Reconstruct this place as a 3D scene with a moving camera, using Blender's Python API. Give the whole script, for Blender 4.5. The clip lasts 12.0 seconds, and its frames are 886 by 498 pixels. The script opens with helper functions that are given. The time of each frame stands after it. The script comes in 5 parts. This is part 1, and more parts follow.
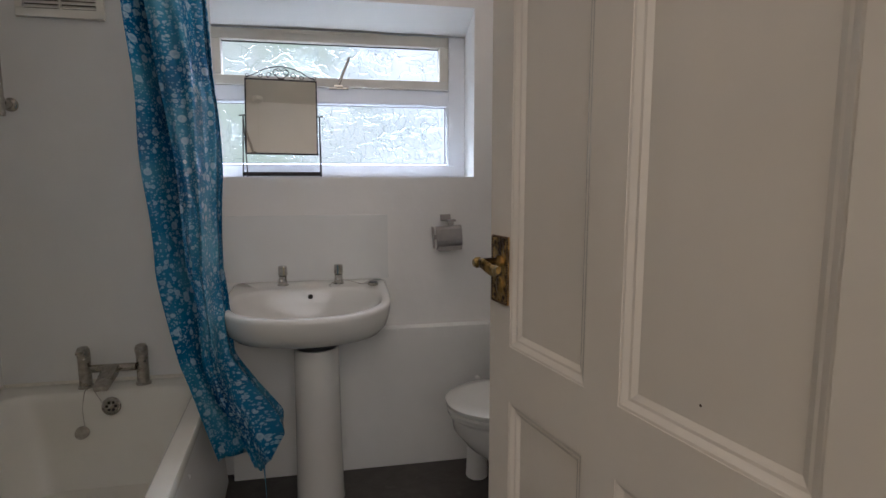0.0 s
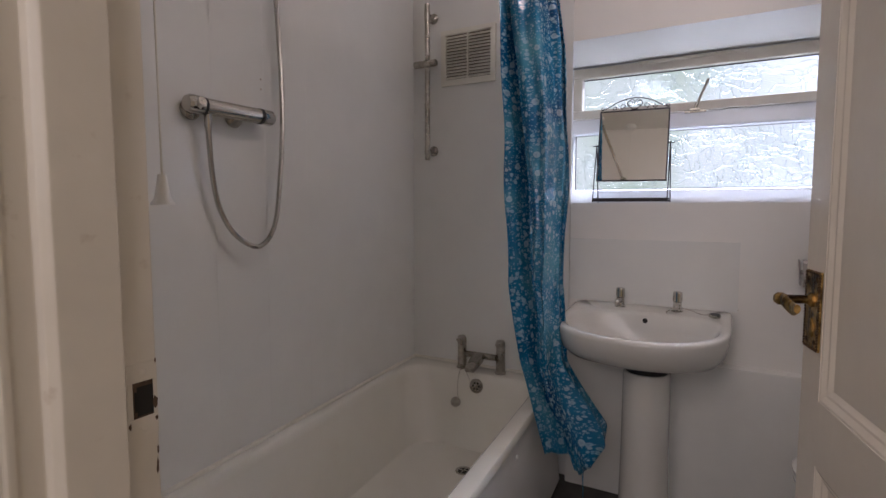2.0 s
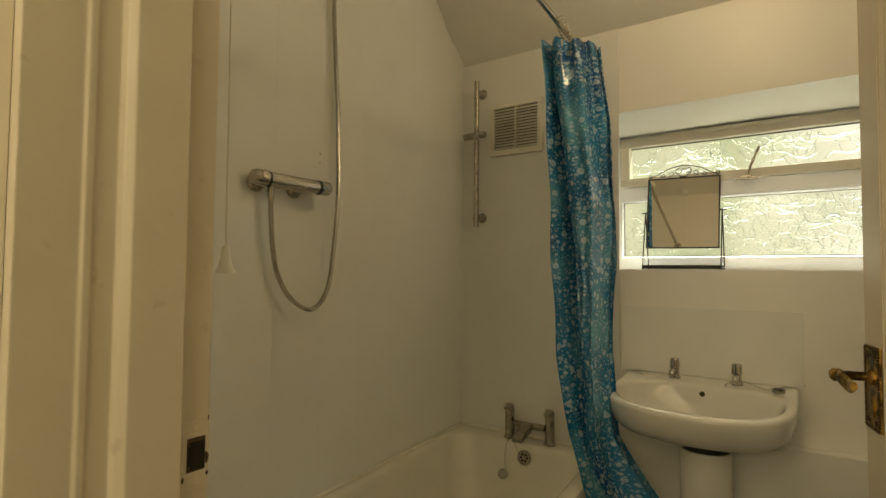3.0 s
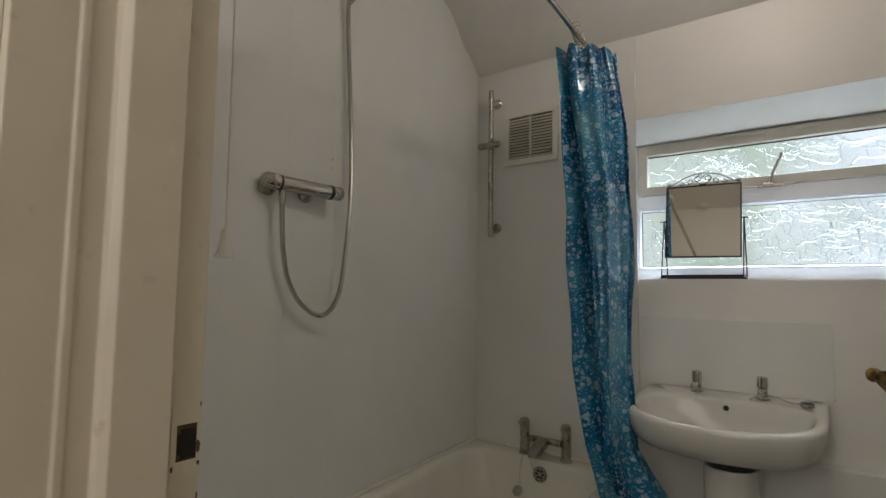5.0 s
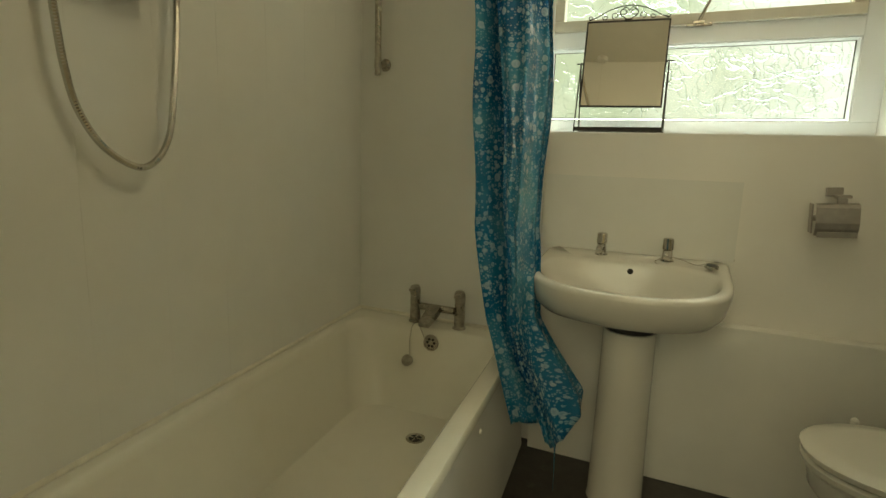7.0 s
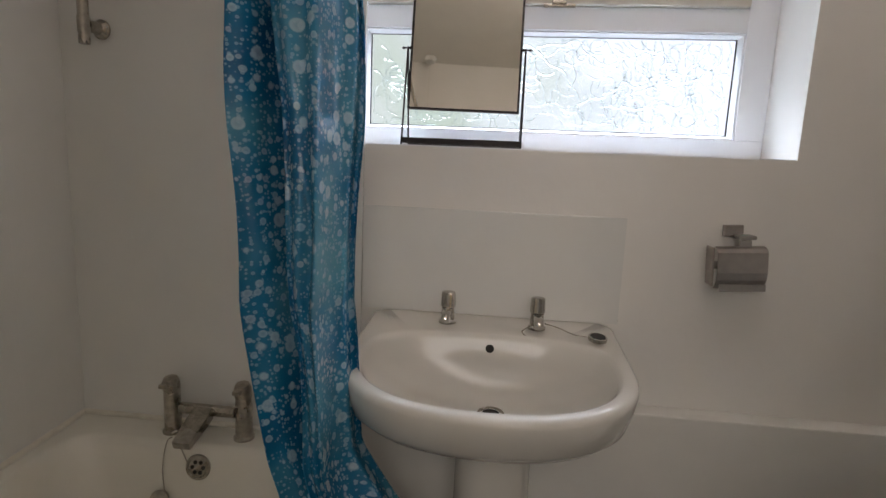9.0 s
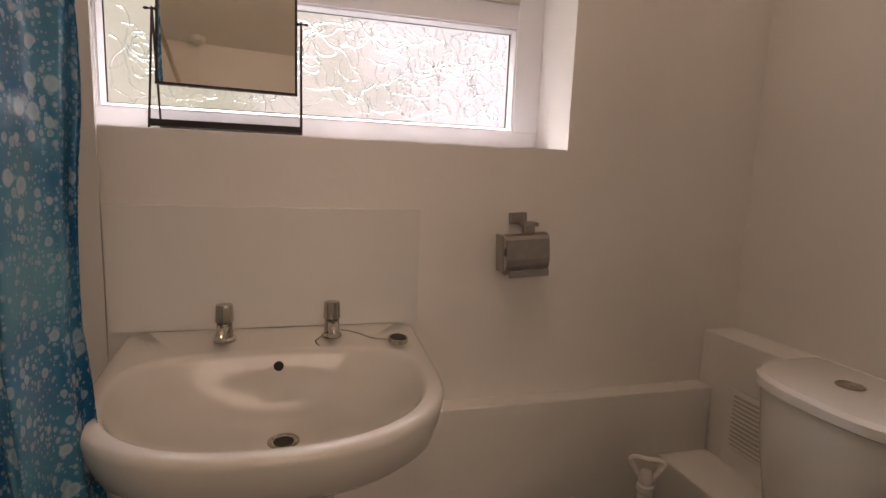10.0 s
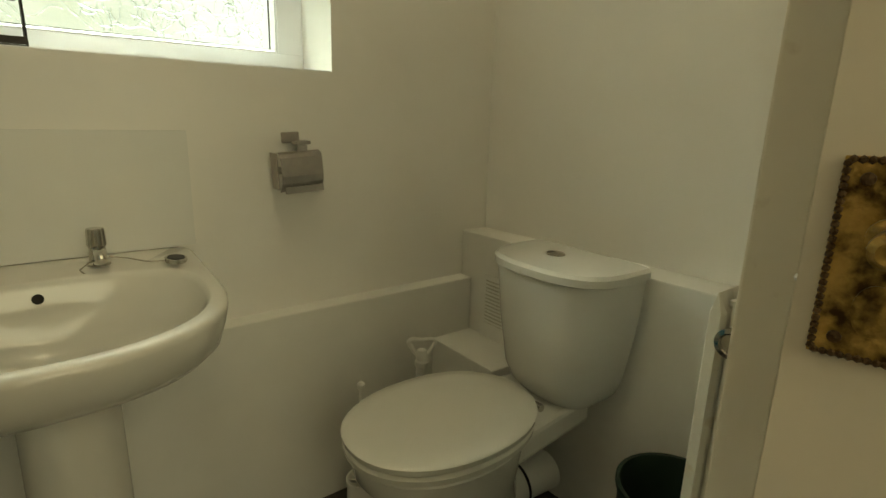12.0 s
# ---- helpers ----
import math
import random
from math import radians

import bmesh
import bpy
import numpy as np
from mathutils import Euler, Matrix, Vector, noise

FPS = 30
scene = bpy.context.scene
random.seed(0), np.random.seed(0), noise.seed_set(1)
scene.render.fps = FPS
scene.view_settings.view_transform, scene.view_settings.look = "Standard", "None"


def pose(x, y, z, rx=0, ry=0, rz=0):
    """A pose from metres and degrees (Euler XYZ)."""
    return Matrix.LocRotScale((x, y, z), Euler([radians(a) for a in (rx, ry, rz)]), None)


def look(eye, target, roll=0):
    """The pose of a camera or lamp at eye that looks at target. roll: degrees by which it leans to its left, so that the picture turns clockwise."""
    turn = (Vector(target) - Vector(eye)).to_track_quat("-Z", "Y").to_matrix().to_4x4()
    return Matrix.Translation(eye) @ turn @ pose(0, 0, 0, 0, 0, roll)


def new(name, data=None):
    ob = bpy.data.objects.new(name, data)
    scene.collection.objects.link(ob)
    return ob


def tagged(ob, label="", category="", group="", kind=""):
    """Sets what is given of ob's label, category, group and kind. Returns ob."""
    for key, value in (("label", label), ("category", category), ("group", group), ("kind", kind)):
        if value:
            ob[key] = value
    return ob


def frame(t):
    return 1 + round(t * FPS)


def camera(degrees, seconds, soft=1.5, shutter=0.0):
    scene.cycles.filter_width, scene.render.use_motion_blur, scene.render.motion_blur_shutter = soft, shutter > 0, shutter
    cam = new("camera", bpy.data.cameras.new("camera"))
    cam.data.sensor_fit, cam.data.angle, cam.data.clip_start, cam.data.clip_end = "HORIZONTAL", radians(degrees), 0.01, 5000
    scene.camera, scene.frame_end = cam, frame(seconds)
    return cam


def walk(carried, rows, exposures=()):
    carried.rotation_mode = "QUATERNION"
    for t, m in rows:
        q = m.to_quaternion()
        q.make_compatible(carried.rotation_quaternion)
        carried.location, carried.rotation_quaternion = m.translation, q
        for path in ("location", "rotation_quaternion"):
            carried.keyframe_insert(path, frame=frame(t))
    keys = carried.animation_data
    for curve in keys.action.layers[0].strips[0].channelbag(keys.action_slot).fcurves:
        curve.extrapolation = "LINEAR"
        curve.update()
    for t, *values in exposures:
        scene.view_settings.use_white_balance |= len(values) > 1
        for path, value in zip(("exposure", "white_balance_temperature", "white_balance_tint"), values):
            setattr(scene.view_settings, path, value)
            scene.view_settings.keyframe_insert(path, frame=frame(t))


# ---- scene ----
cam = camera(79.7, 12.0)
PATH = [
    (0, (1.2489, 0.2527, 1.173), (1.7554, 2.9437, 0.8321), -0.1),
    (0.5, (1.3317, 0.2513, 1.1827), (1.2641, 2.9893, 0.8363), -0.6),
    (1, (1.38, 0.2403, 1.1758), (0.7604, 2.9092, 0.8377), -0.6),
    (1.5, (1.397, 0.2072, 1.1716), (0.3353, 2.7312, 0.8556), -0.3),
    (2, (1.4255, 0.1658, 1.1771), (0.0759, 2.5642, 0.9619), -0),
    (2.5, (1.4476, 0.1561, 1.1868), (-0.0511, 2.4731, 1.1371), 0.2),
    (3, (1.4587, 0.1465, 1.1854), (-0.1228, 2.4069, 1.2986), 0.5),
    (3.5, (1.4711, 0.1492, 1.1882), (-0.1642, 2.36, 1.4324), 0.5),
    (5.5, (1.4173, 0.2141, 1.1247), (-0.236, 2.4166, 1.2917), 1),
    (6, (1.328, 0.261, 1.1095), (-0.236, 2.5187, 0.9356), 1.5),
    (6.5, (1.2931, 0.3203, 1.104), (-0.0469, 2.7008, 0.7066), 1.8),
    (7, (1.2461, 0.4735, 1.1123), (0.1477, 2.9561, 0.6182), 1.8),
    (9, (1.1247, 1.1125, 1.1537), (0.8459, 3.8242, 0.7204), 2.5),
    (9.5, (1.1385, 1.1552, 1.1689), (1.3524, 3.8683, 0.7066), 2.6),
    (10, (1.1509, 1.2311, 1.1371), (1.8961, 3.8573, 0.7342), 2.3),
    (10.5, (1.1606, 1.2587, 1.1302), (2.3722, 3.7082, 0.7466), 2.3),
    (11, (1.1661, 1.227, 1.1054), (2.7076, 3.4819, 0.7079), 2.3),
    (11.5, (1.1509, 1.1842, 1.0874), (2.8262, 3.3163, 0.5741), 1.9),
    (12, (1.1385, 1.0959, 1.093), (2.7904, 3.2032, 0.4264), 1.7),
]
EXPOSURES = [(0, 0.07, 5800, 16), (0.5, 0.1, 6400, 16), (1, 0.14, 6000, 20), (1.5, 0.15, 5900, 24), (2, 0.12, 5900, 24), (2.5, 0.08, 7500, 0), (3, 0.04, 10900, 0), (3.5, 0.02, 10600, 0), (5.5, -0.07, 5600, 16), (6, -0.01, 5600, 20), (6.5, 0.15, 6100, 12), (7, 0.17, 9000, -12), (9, 0.18, 6300, 16), (9.5, 0.19, 7200, 20), (10, 0.0, 8100, 32), (10.5, -0.25, 7100, 20), (11, -0.05, 6200, 8), (11.5, 0.12, 6800, 8), (12, 0.25, 9100, -12)]
walk(cam, [(t, look(eye, target, roll)) for t, eye, target, roll in PATH], EXPOSURES)

# ---- light ----
world = bpy.data.worlds.new("world")
scene.world = world
world.use_nodes = True
wn = world.node_tree
sky = wn.nodes.new("ShaderNodeTexSky")
sky.sky_type, sky.sun_disc, sky.sun_elevation, sky.sun_rotation = "NISHITA", False, radians(42), radians(150)
wn.links.new(sky.outputs[0], wn.nodes["Background"].inputs[0])
wn.nodes["Background"].inputs[1].default_value = 0.15


def lamp(name, kind, m, energy, color, **more):
    data = bpy.data.lights.new(name, kind)
    data.energy, data.color = energy, color
    for k, v in more.items():
        if k == "size":
            data.size = v
        elif k == "size_y":
            data.shape, data.size_y = "RECTANGLE", v
        elif k == "radius":
            data.shadow_soft_size = v
        elif k == "angle":
            data.angle = v
    ob = new(name, data)
    ob.matrix_world = m
    return ob


lamp("sun", "SUN", look((-3, -8, 9), (0, 0, 0)), 3.0, (1.0, 0.95, 0.88), angle=radians(0.5))
lamp("sky_light", "AREA", look((1.25, 5.3, 4.45), (1.25, 2.5, 1.6)), 950, (0.82, 0.91, 1.0), size=5.0, size_y=2.6)
lamp("ceiling_bulb", "POINT", pose(1.25, 1.62, 2.40), 5.7, (1.0, 0.86, 0.74), radius=0.045)
lamp("hall_light", "AREA", look((1.3, -0.7, 2.49), (1.3, -0.69, 0)), 8, (1.0, 0.86, 0.70), size=1.2, size_y=0.8)
# unseen fill panel added in the hall to brighten walls facing the doorway
lamp("hall_fill", "AREA", look((1.3, -1.55, 1.75), (1.3, 1.2, 1.45)), 16, (1.0, 0.96, 0.90), size=1.8, size_y=1.4)


# ---- materials ----
def mat(name, color, rough=0.5, metal=0.0, grain=0.0, grain_scale=6.0, bump=0.0, bump_scale=60.0, stain=None, stain_at=(0.55, 0.75), stain_scale=3.0, coat=0.0, rough_var=0.0, spec=0.5, random_tone=0.0):
    m = bpy.data.materials.new(name)
    m.use_nodes = True
    nt = m.node_tree
    N, K = nt.nodes, nt.links
    b = N["Principled BSDF"]
    b.inputs["Roughness"].default_value = rough
    b.inputs["Metallic"].default_value = metal
    b.inputs["Coat Weight"].default_value = coat
    b.inputs["Coat Roughness"].default_value = 0.08
    b.inputs["Specular IOR Level"].default_value = spec
    tc = N.new("ShaderNodeTexCoord")
    geo = N.new("ShaderNodeNewGeometry")
    pos = geo.outputs["Position"]

    def noise_node(scale, detail=4.0):
        n = N.new("ShaderNodeTexNoise")
        n.inputs["Scale"].default_value, n.inputs["Detail"].default_value = scale, detail
        K.new(pos, n.inputs["Vector"])
        return n.outputs["Fac"]

    col = N.new("ShaderNodeRGB")
    col.outputs[0].default_value = (*color, 1)
    out = col.outputs[0]
    if grain:
        hsv = N.new("ShaderNodeHueSaturation")
        mr = N.new("ShaderNodeMapRange")
        mr.inputs["From Min"].default_value, mr.inputs["From Max"].default_value = 0.3, 0.7
        mr.inputs["To Min"].default_value, mr.inputs["To Max"].default_value = 1 - grain, 1 + grain
        K.new(noise_node(grain_scale), mr.inputs["Value"])
        K.new(mr.outputs[0], hsv.inputs["Value"])
        K.new(out, hsv.inputs["Color"])
        out = hsv.outputs[0]
    if random_tone:
        oi = N.new("ShaderNodeObjectInfo")
        hs2 = N.new("ShaderNodeHueSaturation")
        m2 = N.new("ShaderNodeMapRange")
        m2.inputs["To Min"].default_value, m2.inputs["To Max"].default_value = 1 - random_tone, 1 + random_tone
        K.new(oi.outputs["Random"], m2.inputs["Value"])
        K.new(m2.outputs[0], hs2.inputs["Value"])
        K.new(out, hs2.inputs["Color"])
        out = hs2.outputs[0]
    if stain:
        mx = N.new("ShaderNodeMix")
        mx.data_type = "RGBA"
        mr = N.new("ShaderNodeMapRange")
        mr.inputs["From Min"].default_value, mr.inputs["From Max"].default_value = stain_at
        K.new(noise_node(stain_scale, 8.0), mr.inputs["Value"])
        K.new(mr.outputs[0], mx.inputs["Factor"])
        K.new(out, mx.inputs["A"])
        mx.inputs["B"].default_value = (*stain, 1)
        out = mx.outputs["Result"]
    K.new(out, b.inputs["Base Color"])
    if rough_var:
        mr = N.new("ShaderNodeMapRange")
        mr.inputs["From Min"].default_value, mr.inputs["From Max"].default_value = 0.3, 0.7
        mr.inputs["To Min"].default_value, mr.inputs["To Max"].default_value = max(0.02, rough - rough_var), rough + rough_var
        K.new(noise_node(9.0), mr.inputs["Value"])
        K.new(mr.outputs[0], b.inputs["Roughness"])
    if bump:
        bp = N.new("ShaderNodeBump")
        bp.inputs["Strength"].default_value = bump
        bp.inputs["Distance"].default_value = 0.004
        K.new(noise_node(bump_scale, 3.0), bp.inputs["Height"])
        K.new(bp.outputs[0], b.inputs["Normal"])
    return m


WALL = mat("painted_plaster", (0.83, 0.81, 0.77), 0.42, grain=0.03, grain_scale=2.5, bump=0.25, bump_scale=25, rough_var=0.015)
CREAM = mat("cream_emulsion", (0.80, 0.71, 0.50), 0.6, grain=0.03, bump=0.2, bump_scale=40)
CEIL = mat("ceiling_paint", (0.84, 0.82, 0.77), 0.7, grain=0.03, bump=0.2, bump_scale=30)
TILE = mat("painted_tile", (0.80, 0.80, 0.77), 0.2, grain=0.02, bump=0.12, bump_scale=9, random_tone=0.002, rough_var=0.015)
GROUT = mat("painted_grout", (0.79, 0.79, 0.76), 0.25, grain=0.05)
BOXING = mat("painted_boxing", (0.80, 0.79, 0.75), 0.33, grain=0.03, bump=0.2, bump_scale=18, rough_var=0.015)
DOOR = mat("gloss_door_paint", (0.71, 0.64, 0.54), 0.22, grain=0.03, grain_scale=4, bump=0.3, bump_scale=14, rough_var=0.015)
JAMB = mat("old_gloss_paint", (0.70, 0.65, 0.56), 0.28, grain=0.04, grain_scale=8, bump=0.4, bump_scale=22, stain=(0.5, 0.42, 0.33), stain_at=(0.66, 0.8), stain_scale=30)
CERAMIC = mat("glazed_ceramic", (0.66, 0.64, 0.59), 0.09, grain=0.01, coat=0.3)
CISTERN = mat("glazed_ceramic_white", (0.70, 0.69, 0.65), 0.1, grain=0.01, coat=0.3)
SEAT = mat("seat_plastic", (0.70, 0.69, 0.64), 0.16, grain=0.01, coat=0.2)
ACRYLIC = mat("bath_acrylic", (0.80, 0.78, 0.70), 0.14, grain=0.02, coat=0.2, stain=(0.72, 0.68, 0.58), stain_at=(0.6, 0.85))
PANEL = mat("panel_plastic", (0.78, 0.77, 0.74), 0.25, grain=0.02)
UPVC = mat("white_upvc", (0.82, 0.83, 0.85), 0.25, grain=0.015)
SASH = mat("mottled_sash", (0.62, 0.58, 0.50), 0.35, grain=0.05, grain_scale=12, stain=(0.45, 0.40, 0.33), stain_at=(0.62, 0.85), stain_scale=14)
PLASTIC = mat("cream_plastic", (0.76, 0.74, 0.66), 0.35, grain=0.03)
WHITEP = mat("white_plastic", (0.80, 0.79, 0.75), 0.3, grain=0.02)
# DARK is a near-black that paints the shade inside holes and gaps
DARK = mat("cavity_shade", (0.02, 0.018, 0.015), 0.8, grain=0.2, grain_scale=40)
LOUVRE_SHADE = mat("shaded_plastic", (0.50, 0.47, 0.40), 0.7, grain=0.1, grain_scale=40)
SLAT_SHADE = mat("shaded_vent_backing", (0.16, 0.14, 0.11), 0.8, grain=0.2, grain_scale=40)
CHROME = mat("chrome", (0.52, 0.50, 0.46), 0.12, metal=1.0, grain=0.08, grain_scale=30, rough_var=0.06)
DULL = mat("dull_chrome", (0.42, 0.39, 0.34), 0.28, metal=1.0, grain=0.2, grain_scale=60, bump=0.3, bump_scale=120, rough_var=0.1)
STEEL = mat("brushed_steel", (0.40, 0.37, 0.35), 0.38, metal=1.0, grain=0.1, grain_scale=40)
BRASS = mat("aged_brass", (0.42, 0.27, 0.09), 0.35, metal=1.0, grain=0.35, grain_scale=60, bump=0.6, bump_scale=150, stain=(0.06, 0.035, 0.015), stain_at=(0.45, 0.6), stain_scale=45)
BRASSRIM = mat("tarnished_brass", (0.10, 0.06, 0.03), 0.5, metal=0.8, grain=0.4, grain_scale=90, bump=0.8, bump_scale=160)
IRON = mat("black_iron", (0.025, 0.02, 0.018), 0.45, metal=0.4, grain=0.3, grain_scale=60, bump=0.3, bump_scale=100)
BLACK = mat("black_rubber", (0.015, 0.015, 0.015), 0.5, grain=0.1)
LINO = mat("dark_lino", (0.060, 0.052, 0.045), 0.5, grain=0.25, grain_scale=18, bump=0.3, bump_scale=60, stain=(0.13, 0.12, 0.10), stain_at=(0.62, 0.8), stain_scale=14)
BAREWOOD = mat("bare_wood", (0.10, 0.06, 0.035), 0.8, grain=0.4, grain_scale=60, bump=0.5, bump_scale=90)
BINBAG = mat("dark_green_plastic", (0.015, 0.03, 0.02), 0.4, grain=0.2)
RADP = mat("radiator_enamel", (0.74, 0.71, 0.63), 0.3, grain=0.03, stain=(0.50, 0.36, 0.16), stain_at=(0.62, 0.85), stain_scale=25)
SEAL = mat("silicone_seal", (0.76, 0.73, 0.64), 0.4, grain=0.06, grain_scale=30, bump=0.4, bump_scale=60)


def mirror_material():
    m = bpy.data.materials.new("mirror_silver")
    m.use_nodes = True
    b = m.node_tree.nodes["Principled BSDF"]
    b.inputs["Base Color"].default_value = (0.90, 0.88, 0.80, 1)
    b.inputs["Metallic"].default_value, b.inputs["Roughness"].default_value = 1.0, 0.015
    return m


MIRROR = mirror_material()


def glass_material(name, rough, ior):
    """Obscure glass, softly rippled."""
    m = bpy.data.materials.new(name)
    m.use_nodes = True
    N, K = m.node_tree.nodes, m.node_tree.links
    b = N["Principled BSDF"]
    b.inputs["Base Color"].default_value = (0.93, 0.96, 0.95, 1)
    b.inputs["Roughness"].default_value = rough
    b.inputs["Transmission Weight"].default_value = 1.0
    b.inputs["IOR"].default_value = ior
    geo = N.new("ShaderNodeNewGeometry")
    fine = N.new("ShaderNodeTexNoise")
    fine.inputs["Scale"].default_value, fine.inputs["Detail"].default_value = 90.0, 2.0
    K.new(geo.outputs["Position"], fine.inputs["Vector"])
    bp = N.new("ShaderNodeBump")
    bp.inputs["Strength"].default_value, bp.inputs["Distance"].default_value = 0.5, 0.0015
    K.new(fine.outputs["Fac"], bp.inputs["Height"])
    K.new(bp.outputs[0], b.inputs["Normal"])
    return m


GLASS = glass_material("obscure_glass", 0.2, 1.35)
RIDGE = glass_material("glass_ridge", 0.09, 1.21)


def curtain_material():
    """Blue vinyl printed with pale bubbles of several sizes."""
    m = bpy.data.materials.new("bubble_vinyl")
    m.use_nodes = True
    N, K = m.node_tree.nodes, m.node_tree.links
    b = N["Principled BSDF"]
    b.inputs["Roughness"].default_value = 0.16
    b.inputs["Coat Weight"].default_value = 0.4
    b.inputs["Coat Roughness"].default_value = 0.05
    uv = N.new("ShaderNodeTexCoord").outputs["UV"]
    sep = N.new("ShaderNodeSeparateXYZ")
    K.new(uv, sep.inputs[0])
    n = N.new("ShaderNodeTexNoise")
    n.inputs["Scale"].default_value, n.inputs["Detail"].default_value = 3.2, 3.0
    K.new(uv, n.inputs["Vector"])
    ramp = N.new("ShaderNodeValToRGB")
    e = ramp.color_ramp.elements
    e[0].position, e[0].color = 0.34, (0.008, 0.11, 0.29, 1)
    e[1].position, e[1].color = 0.66, (0.12, 0.42, 0.56, 1)
    mid = e.new(0.5)
    mid.color = (0.015, 0.22, 0.43, 1)
    K.new(n.outputs["Fac"], ramp.inputs[0])
    color = ramp.outputs[0]
    for scale, low, high, tint, amount in ((140.0, 0.25, 0.46, (0.36, 0.62, 0.76, 1), 0.8), (62.0, 0.20, 0.46, (0.42, 0.67, 0.79, 1), 0.85), (34.0, 0.10, 0.44, (0.52, 0.74, 0.82, 1), 0.85)):
        v = N.new("ShaderNodeTexVoronoi")
        v.inputs["Scale"].default_value = scale
        K.new(uv, v.inputs["Vector"])
        s = N.new("ShaderNodeSeparateColor")
        K.new(v.outputs["Color"], s.inputs[0])
        v.inputs["Randomness"].default_value = 0.75
        size = N.new("ShaderNodeMapRange")
        size.inputs["From Min"].default_value = 0.2
        size.inputs["To Min"].default_value, size.inputs["To Max"].default_value = low, high
        K.new(s.outputs[0], size.inputs["Value"])
        ratio = N.new("ShaderNodeMath")
        ratio.operation = "DIVIDE"
        K.new(v.outputs["Distance"], ratio.inputs[0])
        K.new(size.outputs[0], ratio.inputs[1])
        rim = N.new("ShaderNodeMapRange")
        rim.inputs["From Min"].default_value, rim.inputs["From Max"].default_value = 0.1, 0.85
        rim.inputs["To Min"].default_value, rim.inputs["To Max"].default_value = 0.62, 1.0
        K.new(ratio.outputs[0], rim.inputs["Value"])
        edge = N.new("ShaderNodeMapRange")
        edge.inputs["From Min"].default_value, edge.inputs["From Max"].default_value = 1.12, 0.88
        edge.inputs["To Max"].default_value = 1.0
        K.new(ratio.outputs[0], edge.inputs["Value"])
        some = N.new("ShaderNodeMath")
        some.operation = "GREATER_THAN"
        some.inputs[1].default_value = 0.2
        K.new(s.outputs[0], some.inputs[0])
        cover = N.new("ShaderNodeMath")
        cover.operation = "MULTIPLY"
        K.new(rim.outputs[0], cover.inputs[0])
        K.new(edge.outputs[0], cover.inputs[1])
        gate = N.new("ShaderNodeMath")
        gate.operation = "MULTIPLY"
        K.new(cover.outputs[0], gate.inputs[0])
        K.new(some.outputs[0], gate.inputs[1])
        veil = N.new("ShaderNodeMath")
        veil.operation = "MULTIPLY"
        veil.inputs[1].default_value = amount
        K.new(gate.outputs[0], veil.inputs[0])
        mx = N.new("ShaderNodeMix")
        mx.data_type = "RGBA"
        K.new(veil.outputs[0], mx.inputs["Factor"])
        K.new(color, mx.inputs["A"])
        mx.inputs["B"].default_value = tint
        color = mx.outputs["Result"]
    K.new(color, b.inputs["Base Color"])
    bp = N.new("ShaderNodeBump")
    bp.inputs["Strength"].default_value, bp.inputs["Distance"].default_value = 0.4, 0.004
    nn = N.new("ShaderNodeTexNoise")
    nn.inputs["Scale"].default_value = 22
    K.new(uv, nn.inputs["Vector"])
    K.new(nn.outputs["Fac"], bp.inputs["Height"])
    K.new(bp.outputs[0], b.inputs["Normal"])
    tr = N.new("ShaderNodeBsdfTranslucent")
    K.new(color, tr.inputs["Color"])
    ms = N.new("ShaderNodeMixShader")
    ms.inputs[0].default_value = 0.3
    K.new(b.outputs[0], ms.inputs[1])
    K.new(tr.outputs[0], ms.inputs[2])
    K.new(ms.outputs[0], N["Material Output"].inputs[0])
    return m


VINYL = curtain_material()


SKY_GLOW = 0.54


